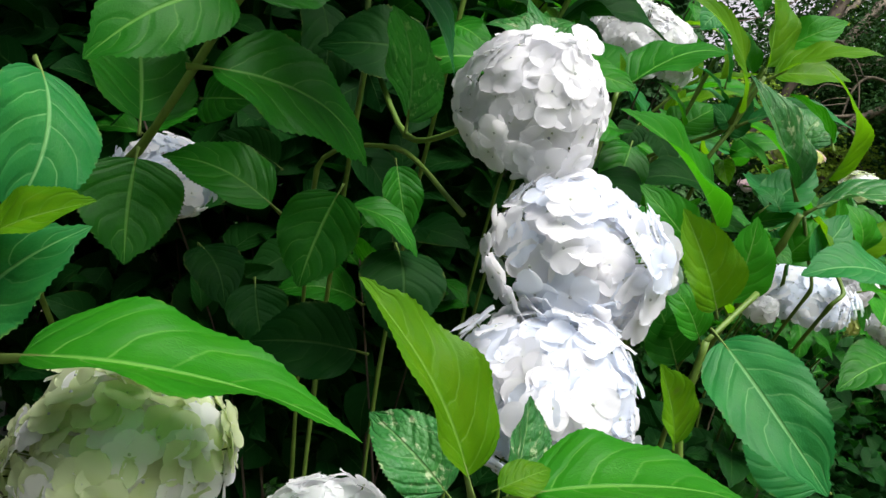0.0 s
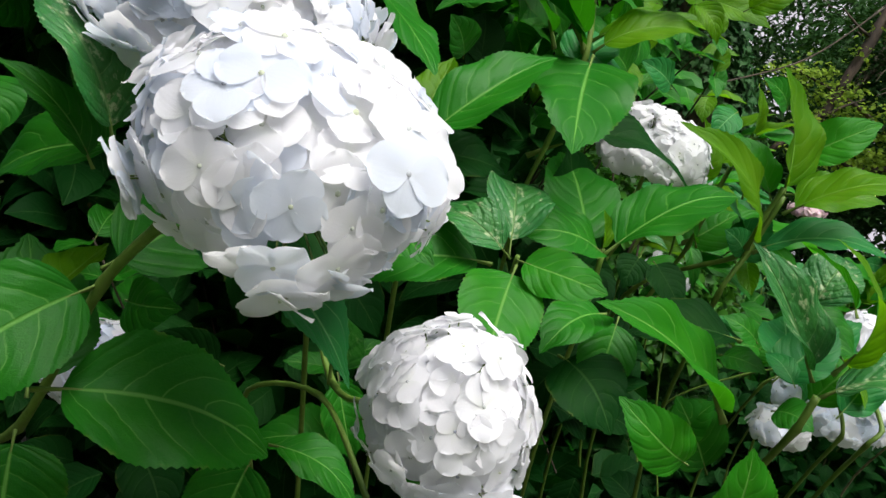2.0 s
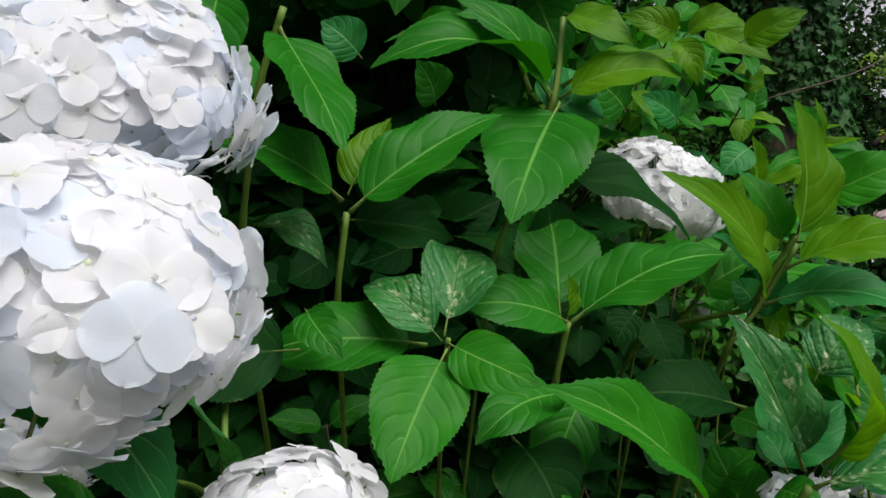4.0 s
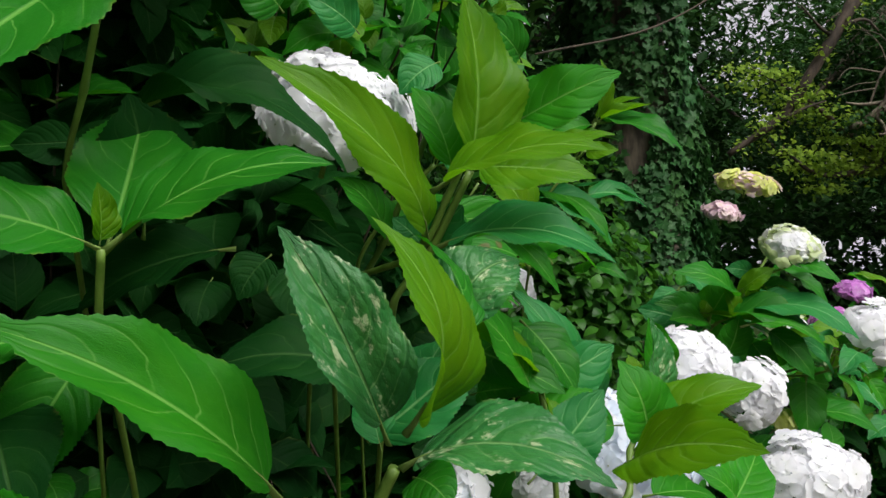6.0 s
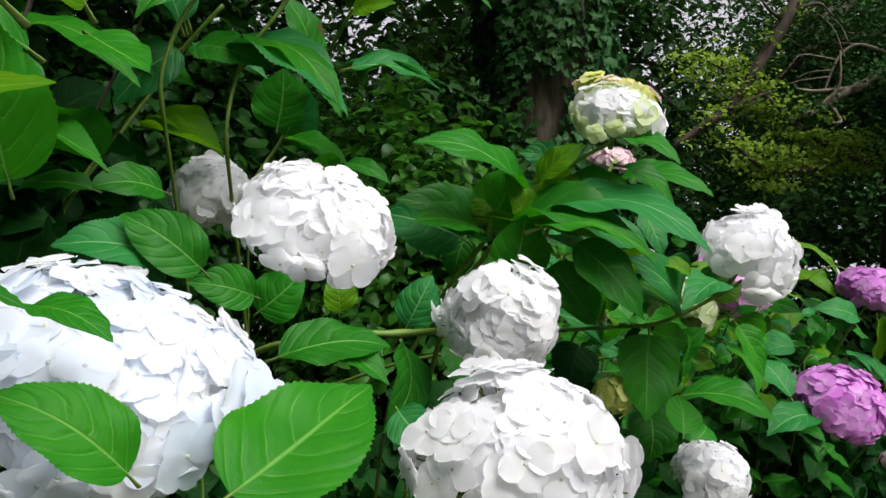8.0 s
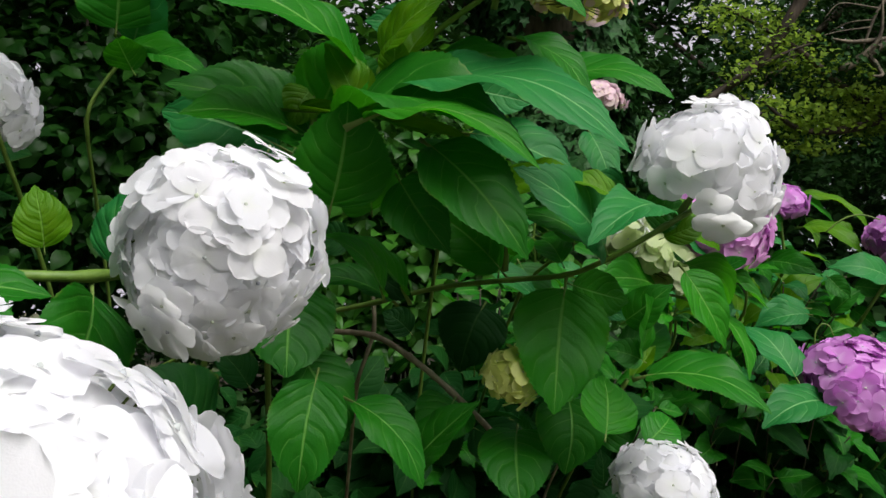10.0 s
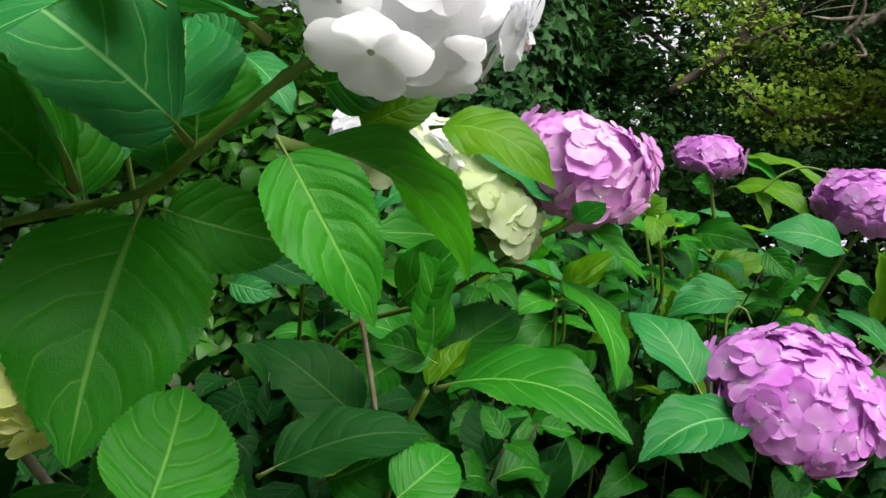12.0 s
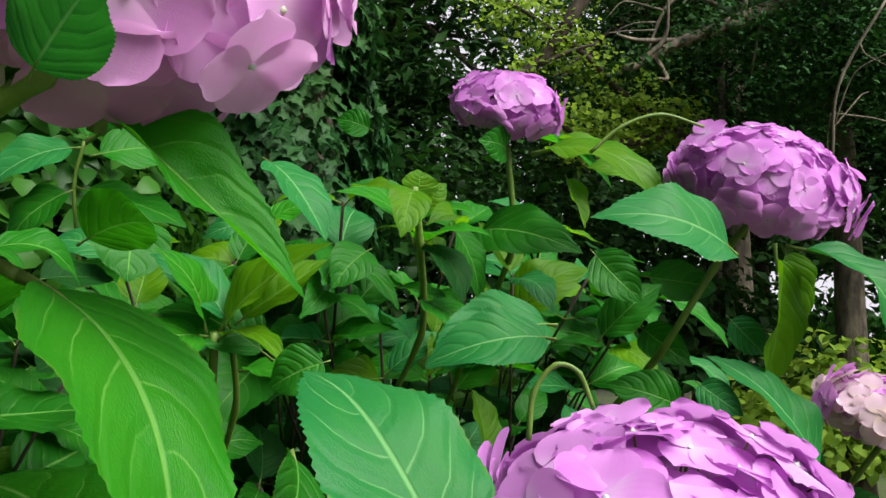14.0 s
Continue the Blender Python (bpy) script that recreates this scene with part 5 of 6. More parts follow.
leaf(shrub_b, (1.042, 2.760, 2.131), (1.174, 2.714, 2.165), 0.041, 0, 'young', 2)
leaf(shrub_b, (1.042, 2.760, 2.127), (0.911, 2.707, 2.068), 0.055, 0, 'fresh', 0)
leaf(shrub_b, (0.875, 2.658, 2.014), (0.870, 2.600, 2.170), 0.062, 0, 'young', 2)
leaf(shrub_b, (0.875, 2.658, 2.014), (1.071, 2.614, 2.079), 0.071, 0, 'young', 0)
leaf(shrub_b, (0.875, 2.658, 2.014), (0.801, 2.559, 1.925), 0.058, 0, 'mature', 0)
stem(shrub_b, [(1.042, 2.760, 2.131), (0.963, 2.762, 2.006), (0.897, 2.764, 1.914), (0.871, 2.769, 1.782), (0.950, 2.800, 0.000)], 0.004, 0.003, STEM, 'stem')
stem(shrub_b, [(0.875, 2.658, 2.014), (0.825, 2.659, 1.939), (0.800, 2.663, 1.839), (0.850, 2.700, 0.000)], 0.004, 0.003, STEM, 'stem')
leaf(shrub_c, (1.330, 2.685, 1.537), (1.358, 2.651, 1.645), 0.094, 0, 'fresh', 4)
leaf(shrub_c, (1.345, 2.808, 1.684), (1.514, 2.768, 1.626), 0.052, 0, 'blue', 0)
leaf(shrub_c, (1.276, 2.703, 1.651), (1.483, 2.695, 1.610), 0.018, 40, 'young', 2)
leaf(shrub_c, (1.499, 2.906, 1.486), (1.407, 2.737, 1.629), 0.089, 0, 'fresh', 1)
leaf(shrub_c, (1.390, 2.867, 1.447), (1.301, 2.773, 1.527), 0.054, 0, 'fresh', 0)
leaf(shrub_c, (1.367, 2.905, 1.444), (1.263, 2.832, 1.482), 0.058, 0, 'mature', 1)
leaf(shrub_c, (1.271, 2.777, 1.402), (1.332, 2.769, 1.301), 0.087, 0, 'mature', 0)
leaf(shrub_c, (1.438, 2.909, 1.331), (1.403, 2.858, 1.284), 0.075, 0, 'mature', 1)
leaf(shrub_c, (1.584, 2.901, 1.511), (1.585, 2.896, 1.596), 0.079, 0, 'fresh', 4)
leaf(shrub_c, (1.573, 2.859, 1.527), (1.472, 2.827, 1.572), 0.041, 0, 'fresh', 0)
leaf(shrub_c, (1.492, 2.934, 1.478), (1.472, 2.909, 1.554), 0.067, 0, 'fresh', 0)
leaf(shrub_c, (1.654, 2.843, 1.579), (1.517, 2.802, 1.555), 0.023, 0, 'blue', 2)
leaf(shrub_c, (1.641, 3.376, 1.333), (1.594, 3.320, 1.300), 0.065, 0, 'mature', 1)
leaf(shrub_c, (1.614, 3.322, 1.265), (1.706, 3.299, 1.249), 0.045, 0, 'fresh', 0)
leaf(shrub_d, (1.847, 3.823, 1.407), (1.810, 3.779, 1.477), 0.053, 0, 'fresh', 0)
leaf(shrub_d, (1.858, 3.822, 1.407), (1.952, 3.772, 1.484), 0.065, 0, 'young', 0)
leaf(shrub_d, (1.847, 3.823, 1.404), (1.775, 3.758, 1.381), 0.053, 0, 'fresh', 1)
leaf(shrub_d, (1.855, 3.823, 1.400), (1.917, 3.751, 1.388), 0.030, 0, 'young', 1)
leaf(shrub_d, (2.032, 3.884, 1.548), (2.016, 3.839, 1.495), 0.041, 0, 'young', 0)
leaf(shrub_d, (2.038, 3.938, 1.498), (1.961, 3.887, 1.548), 0.051, 0, 'fresh', 1)
leaf(shrub_d, (2.046, 3.938, 1.498), (2.107, 3.884, 1.505), 0.042, 0, 'fresh', 0)
leaf(shrub_d, (2.046, 3.942, 1.440), (2.096, 3.893, 1.398), 0.051, 0, 'mature', 0)
leaf(shrub_d, (2.046, 3.938, 1.498), (2.084, 3.891, 1.438), 0.047, 0, 'old', 1)
stem(shrub_d, [(2.034, 3.904, 1.551), (2.044, 3.938, 1.498), (2.052, 3.995, 1.401), (1.950, 4.100, 0.000)], 0.004, 0.003, STEM, 'stem')
stem(shrub_d, [(1.853, 3.823, 1.407), (1.846, 3.860, 1.321), (1.800, 3.900, 0.000)], 0.004, 0.003, STEM, 'stem')
leaf(shrub_a, (0.430, 1.385, 2.062), (0.300, 1.322, 2.194), 0.086, 0, 'fresh', 0)
leaf(shrub_a, (0.432, 1.436, 2.079), (0.650, 1.431, 2.091), 0.050, 0, 'young', 1)
leaf(shrub_a, (0.408, 1.453, 2.052), (0.476, 1.495, 2.114), 0.094, 0, 'blue', 0)
leaf(shrub_a, (0.391, 1.478, 2.090), (0.227, 1.308, 2.146), 0.061, 0, 'mature', 3)
leaf(shrub_a, (0.402, 1.524, 1.782), (0.414, 1.459, 1.936), 0.134, 0, 'old', 4)
leaf(shrub_b, (0.348, 1.567, 1.935), (0.628, 1.588, 1.878), 0.087, 0, 'old', 3)
leaf(shrub_b, (0.737, 1.714, 1.867), (0.704, 1.651, 1.981), 0.081, 0, 'blue', 0)
leaf(shrub_b, (0.727, 1.664, 1.781), (0.653, 1.593, 1.882), 0.064, 0, 'blue', 0)
leaf(shrub_b, (0.803, 2.781, 1.973), (0.697, 2.686, 2.150), 0.096, 0, 'blue', 0)
leaf(shrub_b, (0.871, 2.760, 2.034), (0.907, 2.695, 2.156), 0.070, 0, 'young', 0)
leaf(shrub_b, (0.871, 2.761, 2.030), (1.092, 2.727, 2.091), 0.062, 0, 'young', 1)
leaf(shrub_b, (0.868, 2.805, 1.966), (1.074, 2.722, 1.828), 0.086, 0, 'fresh', 1)
leaf(shrub_b, (1.066, 3.101, 2.189), (1.314, 3.016, 2.100), 0.108, 0, 'mature', 1)
leaf(shrub_b, (1.066, 3.100, 2.193), (1.204, 3.052, 2.257), 0.068, 0, 'young', 0)
leaf(shrub_b, (0.844, 3.209, 1.889), (0.873, 3.153, 2.016), 0.136, 0, 'mature', 4)
leaf(shrub_b, (0.993, 3.109, 1.999), (1.204, 3.020, 1.955), 0.040, 0, 'blue', 0)
leaf(shrub_b, (0.858, 3.211, 1.875), (1.022, 3.122, 1.795), 0.071, 0, 'fresh', 0)
leaf(shrub_b, (0.735, 1.481, 1.829), (0.916, 1.430, 1.864), 0.092, 0, 'young', 0)
leaf(shrub_a, (-0.022, 0.844, 1.852), (-0.070, 0.797, 1.975), 0.075, 0, 'worn', 3)
leaf(shrub_a, (-0.048, 0.862, 1.833), (-0.112, 0.815, 1.925), 0.046, 0, 'mature', 0)
leaf(shrub_b, (0.591, 2.528, 1.892), (0.838, 2.495, 1.821), 0.069, 0, 'fresh', 1)
leaf(shrub_b, (0.645, 2.827, 1.954), (0.817, 2.761, 1.878), 0.096, 0, 'fresh', 4)
leaf(shrub_b, (0.657, 2.440, 1.762), (0.839, 2.405, 1.679), 0.071, 0, 'fresh', 0)
leaf(shrub_b, (0.635, 2.483, 1.838), (0.738, 2.442, 1.795), 0.047, 0, 'worn', 0)
leaf(shrub_b, (0.726, 2.978, 2.014), (0.895, 2.941, 1.941), 0.073, 0, 'blue', 0)
leaf(shrub_b, (0.763, 2.552, 1.671), (0.665, 2.497, 1.668), 0.049, 0, 'mature', 0)
leaf(shrub_b, (0.704, 2.790, 1.815), (0.872, 2.752, 1.763), 0.044, 0, 'young', 2)
stem(shrub_b, [(0.736, 2.949, 2.005), (0.648, 2.933, 1.873), (0.604, 2.916, 1.796), (0.549, 2.845, 1.634), (0.600, 2.700, 0.000)], 0.004, 0.003, STEM, 'stem')
leaf(shrub_c, (1.295, 2.733, 1.627), (1.353, 2.705, 1.728), 0.106, 0, 'fresh', 4)
leaf(shrub_c, (1.296, 2.693, 1.623), (1.193, 2.640, 1.637), 0.082, 0, 'fresh', 0)
leaf(shrub_c, (1.356, 2.640, 1.619), (1.541, 2.603, 1.581), 0.043, 0, 'fresh', 1)
leaf(shrub_c, (1.398, 2.761, 1.713), (1.554, 2.733, 1.652), 0.032, 0, 'young', 2)
leaf(shrub_c, (1.557, 2.932, 1.697), (1.463, 2.870, 1.716), 0.051, 0, 'blue', 0)
leaf(shrub_c, (1.278, 2.758, 1.478), (1.280, 2.713, 1.374), 0.099, 0, 'mature', 4)
leaf(shrub_c, (1.306, 2.746, 1.381), (1.293, 2.710, 1.258), 0.079, 0, 'mature', 0)
leaf(shrub_c, (1.327, 2.771, 1.348), (1.419, 2.746, 1.259), 0.057, 0, 'mature', 1)
leaf(shrub_c, (1.388, 2.833, 1.254), (1.473, 2.809, 1.340), 0.058, 0, 'mature', 0)
leaf(shrub_c, (1.371, 2.791, 1.450), (1.325, 2.722, 1.520), 0.060, 0, 'fresh', 0)
leaf(shrub_b, (0.844, 1.572, 1.602), (0.781, 1.505, 1.701), 0.085, 0, 'fresh', 4)
leaf(shrub_b, (0.634, 1.755, 1.786), (0.751, 1.777, 1.848), 0.114, 0, 'fresh', 4)
leaf(shrub_b, (0.658, 1.716, 1.781), (0.592, 1.669, 1.870), 0.083, 0, 'fresh', 0)
stem(shrub_b, [(0.711, 1.691, 1.923), (0.685, 1.713, 1.865), (0.645, 1.736, 1.783), (0.617, 1.757, 1.741), (0.563, 1.799, 1.657), (0.550, 2.000, 0.000)], 0.0045, 0.004, STEM, 'stem')
leaf(shrub_b, (0.637, 1.755, 1.788), (0.964, 1.930, 1.764), 0.049, 0, 'fresh', 1)
leaf(shrub_b, (0.689, 1.896, 1.824), (0.897, 1.859, 1.723), 0.064, 0, 'fresh', 1)
leaf(shrub_b, (0.715, 1.912, 1.912), (0.907, 1.901, 1.889), 0.050, 0, 'fresh', 0)
leaf(shrub_b, (0.701, 1.911, 1.915), (0.697, 1.867, 1.994), 0.038, 0, 'young', 2)
leaf(shrub_b, (0.705, 1.912, 1.915), (0.739, 1.889, 1.995), 0.045, 0, 'young', 0)
leaf(shrub_b, (0.693, 1.941, 1.917), (0.815, 1.918, 1.882), 0.043, 0, 'blue', 1)
stem(shrub_b, [(0.703, 1.911, 1.915), (0.667, 1.922, 1.884), (0.616, 1.952, 1.836), (0.562, 1.995, 1.749), (0.600, 2.200, 0.000)], 0.004, 0.003, STEM, 'stem')
leaf(shrub_b, (0.824, 2.697, 1.939), (0.734, 2.635, 2.088), 0.092, 0, 'blue', 0)
leaf(shrub_b, (0.781, 2.448, 1.866), (0.887, 2.406, 1.799), 0.090, 0, 'fresh', 4)
leaf(shrub_b, (0.720, 2.098, 1.807), (0.720, 2.053, 1.702), 0.041, 0, 'mature', 0)
leaf(shrub_b, (0.721, 2.151, 1.757), (0.862, 2.110, 1.677), 0.059, 0, 'mature', 1)
leaf(shrub_b, (0.808, 1.616, 1.511), (0.913, 1.615, 1.601), 0.092, 0, 'fresh', 0)
leaf(shrub_b, (0.805, 1.616, 1.509), (0.789, 1.591, 1.580), 0.045, 0, 'blue', 2)
leaf(shrub_b, (0.794, 2.008, 1.670), (0.890, 1.966, 1.592), 0.067, 0, 'mature', 0)
leaf(shrub_d, (1.719, 4.137, 1.547), (1.718, 4.094, 1.462), 0.092, 0, 'mature', 4)
leaf(shrub_d, (1.847, 4.085, 1.360), (1.940, 4.034, 1.339), 0.041, 0, 'fresh', 0)
leaf(shrub_d, (1.945, 4.282, 1.505), (2.049, 4.234, 1.438), 0.051, 0, 'mature', 1)
leaf(shrub_d, (2.051, 4.352, 1.467), (2.131, 4.294, 1.437), 0.048, 0, 'mature', 0)
leaf(shrub_d, (2.508, 4.494, 1.467), (2.625, 4.435, 1.379), 0.059, 0, 'mature', 0)
leaf(shrub_d, (2.480, 4.354, 1.365), (2.565, 4.298, 1.298), 0.044, 0, 'blue', 1)
leaf(shrub_d, (2.329, 4.545, 1.745), (2.546, 4.475, 1.633), 0.053, 0, 'young', 1)
leaf(shrub_d, (2.309, 4.547, 1.753), (2.441, 4.487, 1.654), 0.058, 0, 'fresh', 0)
leaf(shrub_d, (2.371, 4.545, 1.682), (2.393, 4.500, 1.580), 0.044, 0, 'young', 2)
leaf(shrub_d, (2.079, 4.338, 1.591), (1.996, 4.297, 1.609), 0.044, 0, 'fresh', 0)
leaf(shrub_d, (2.080, 4.341, 1.561), (2.164, 4.278, 1.577), 0.040, 0, 'fresh', 1)
leaf(shrub_d, (2.079, 4.337, 1.608), (2.082, 4.333, 1.647), 0.067, 0, 'young', 0)
leaf(shrub_c, (1.422, 3.355, 1.496), (1.556, 3.313, 1.435), 0.060, 0, 'blue', 1)
leaf(shrub_c, (1.510, 3.427, 1.518), (1.561, 3.394, 1.429), 0.096, 0, 'mature', 4)
leaf(shrub_c, (1.395, 3.538, 1.764), (1.487, 3.497, 1.666), 0.081, 0, 'blue', 0)

stem(shrub_d, [(1.567, 4.448, 1.697), (1.551, 4.457, 1.626), (1.558, 4.475, 1.512), (1.558, 4.528, 1.367), (1.900, 4.300, 0.000)], 0.0032, 0.003, STEM, 'stem')
leaf(shrub_d, (1.567, 4.449, 1.693), (1.792, 4.349, 1.674), 0.064, 0, 'blue', 1)
leaf(shrub_d, (1.563, 4.450, 1.686), (1.438, 4.402, 1.615), 0.082, 0, 'blue', 0)
leaf(shrub_d, (1.555, 4.456, 1.626), (1.741, 4.356, 1.556), 0.086, 0, 'mature', 4)
leaf(shrub_d, (1.552, 4.457, 1.622), (1.465, 4.425, 1.532), 0.087, 10, 'mature', 1)
leaf(shrub_d, (1.558, 4.475, 1.512), (1.675, 4.386, 1.423), 0.091, 0, 'mature', 0)
leaf(shrub_d, (1.567, 4.449, 1.695), (1.588, 4.490, 1.772), 0.057, -10, 'fresh', 0)
FILL = random.Random(77)
for _ in range(9):
    shoot(shrub_a, (-0.75 + 0.95 * FILL.random(), 1.5 + 0.5 * FILL.random(), 1.35 + 0.9 * FILL.random()), FILL)
for _ in range(12):
    s = FILL.random()
    shoot(shrub_b, (0.1 + 0.4 * s, 2.0 + 0.9 * s + 0.5 * FILL.random(), 1.2 + 0.7 * FILL.random()), FILL)
for _ in range(20):
    s = FILL.random()
    shoot(shrub_c, (1.3 + 0.55 * s, 3.3 + 0.4 * s + 0.5 * FILL.random(), 0.75 + 0.5 * FILL.random()), FILL, 0.095)
for _ in range(32):
    s = FILL.random()
    shoot(shrub_d, (1.7 + 1.1 * s, 4.15 + 0.8 * FILL.random(), 0.6 + 0.7 * FILL.random()), FILL, 0.105, looks=("mature", "old"))
for _ in range(30):
    s = FILL.random()
    shoot(shrub_d, (1.75 + 0.75 * s, 4.2 + 0.6 * FILL.random(), 1.05 + 0.5 * FILL.random()), FILL, 0.1, 3, looks=("mature", "mature", "old"))
for _ in range(26):
    s = FILL.random()
    shoot(shrub_c, (1.3 + 0.5 * s, 3.85 + 0.55 * FILL.random(), 1.0 + 0.5 * FILL.random()), FILL, 0.1, 3, looks=("mature", "mature", "old"))
for _ in range(38):
    s = FILL.random()
    shoot(shrub_d, (1.55 + 0.8 * s, 4.08 + 0.5 * FILL.random(), 1.2 + 0.38 * FILL.random()), FILL, 0.095, 2, looks=("fresh", "young", "mature", "blue"))
for _ in range(8):
    shoot(shrub_b, (0.68 + 0.3 * FILL.random(), 1.72 + 0.3 * FILL.random(), 0.95 + 0.3 * FILL.random()), FILL, 0.1, 3, looks=("mature", "old"))
for _ in range(18):
    s = FILL.random()
    shoot(shrub_b, (0.39 + 0.43 * s, 1.93 + 0.4 * FILL.random(), 2.08 + 0.25 * FILL.random()), FILL, 0.09, 2, looks=("fresh", "young", "mature", "mature"), inner=True)
# Inner and lower leaves take the darkened material, so shade is in their colour.
thicket(shrub_a, "inner_foliage", [((-0.35, 2.05, 1.75), (0.85, 0.4, 0.8), 1.0)], 2600, 0.12, 41, LEAF_SHADED)
thicket(shrub_b, "inner_foliage", [((0.1, 2.95, 1.45), (0.6, 0.45, 0.65), 1.0)], 2200, 0.12, 42, LEAF_SHADED)
thicket(shrub_b, "lower_foliage", [((0.45, 2.3, 0.75), (0.55, 0.5, 0.5), 1.0)], 1200, 0.12, 47, LEAF_SHADED)
thicket(shrub_c, "inner_foliage", [((1.4, 3.75, 0.7), (0.6, 0.4, 0.6), 0.85), ((0.75, 3.9, 0.75), (0.55, 0.4, 0.5), 0.15)], 2200, 0.1, 43, LEAF_SHADED)
thicket(shrub_d, "inner_foliage", [((2.2, 4.75, 0.65), (1.0, 0.5, 0.65), 1.0)], 2600, 0.09, 44, LEAF_SHADED)
# Unseen top leaves, added to keep light out of the interior below.
thicket(shrub_a, "upper_foliage", [((-0.25, 1.8, 2.55), (0.9, 0.6, 0.3), 1.0)], 1000, 0.13, 45)
thicket(shrub_b, "upper_foliage", [((0.2, 2.7, 2.35), (0.6, 0.6, 0.25), 1.0)], 600, 0.13, 46)



# ---- trees, ivy and the wood behind ----
def ragged_gaps(places, gaps, nr):
    """Which leaves to keep when ragged openings (x, z, radius) run through a crown; a few stay in them."""
    keep = np.ones(len(places), bool)
    for x, z, r in gaps:
        away = np.hypot(places[:, 0] - x, (places[:, 2] - z) * 1.3)
        edge = np.array([1.0 + 0.9 * noise.noise(Vector((2.4 * a / r, x, 2.4 * b / r))) for a, b in places[:, [0, 2]]])
        keep &= (away > r * edge) | (nr.uniform(0, 1, len(places)) < 0.06)
    return keep


def tree(name, base, height, r, label, lean=(0, 0), limbs=6, crown=((0, 0, 4), (2, 2, 1.5), 5000), leafsize=0.06, mat=None, bark=None, seed=0, clump=0.5, unit=None, low=0.35, gaps=()):
    """A tapered trunk with limbs and a crown of many small leaves in clumps."""
    rng = random.Random(seed)
    nr = np.random.default_rng(seed)
    base = Vector(base)
    t = thing(name, base, label, "tree")
    top = Vector((lean[0], lean[1], height))
    line = smooth_line([Vector((0, 0, -0.1)), top * 0.35 + Vector((rng.uniform(-0.1, 0.1), rng.uniform(-0.1, 0.1), 0)), top * 0.7, top], 6)
    n = len(line)
    v, f = tube(line, [r * (1.25 if i == 0 else 1) * (1 - 0.75 * i / (n - 1)) for i in range(n)], 12, 0.06, rng)
    part("trunk", mesh_of("trunk", v, f, mats=[bark or BARK]), t, Matrix.Translation(base))
    c, h, count = crown
    centres = []
    for k in range(limbs):
        a = line[int(n * rng.uniform(low, 0.95))]
        q = Vector((rng.uniform(-1, 1), rng.uniform(-1, 1), rng.uniform(-0.6, 0.8)))
        end = Vector(c) + Vector((q.x * h[0], q.y * h[1], q.z * h[2]))
        mid = a.lerp(end, 0.5) + Vector((0, 0, rng.uniform(-0.1, 0.35)))
        lv, lf = tube(smooth_line([a, mid, end], 5), [r * 0.32 * (1 - 0.085 * i) for i in range(11)], 7, 0.05, rng)
        part("limb", mesh_of("limb", lv, lf, mats=[bark or BARK]), t, Matrix.Translation(base))
        centres += [a.lerp(end, s) for s in (0.55, 0.75, 0.9, 1.0)]
    extra = nr.normal(0, 0.45, (limbs * 8, 3)) * np.array(h) + np.array(c)
    cen = np.concatenate([np.array([tuple(q) for q in centres]), extra])
    pick = nr.integers(0, len(cen), count)
    places = cen[pick] + nr.normal(0, clump * 0.5, (count, 3)) * np.array((1, 1, 0.45))
    places = places[ragged_gaps(places + np.array(base), gaps, nr)]
    normals = np.tile((0.1, -0.25, 0.95), (len(places), 1))
    me = scatter("crown", unit or UNIT_THIN, leaf_poses(nr, places, normals, leafsize, 0.45, 0.2), mats=[mat or DARKTREE])
    part("crown", me, t, Matrix.Translation(base))
    return t


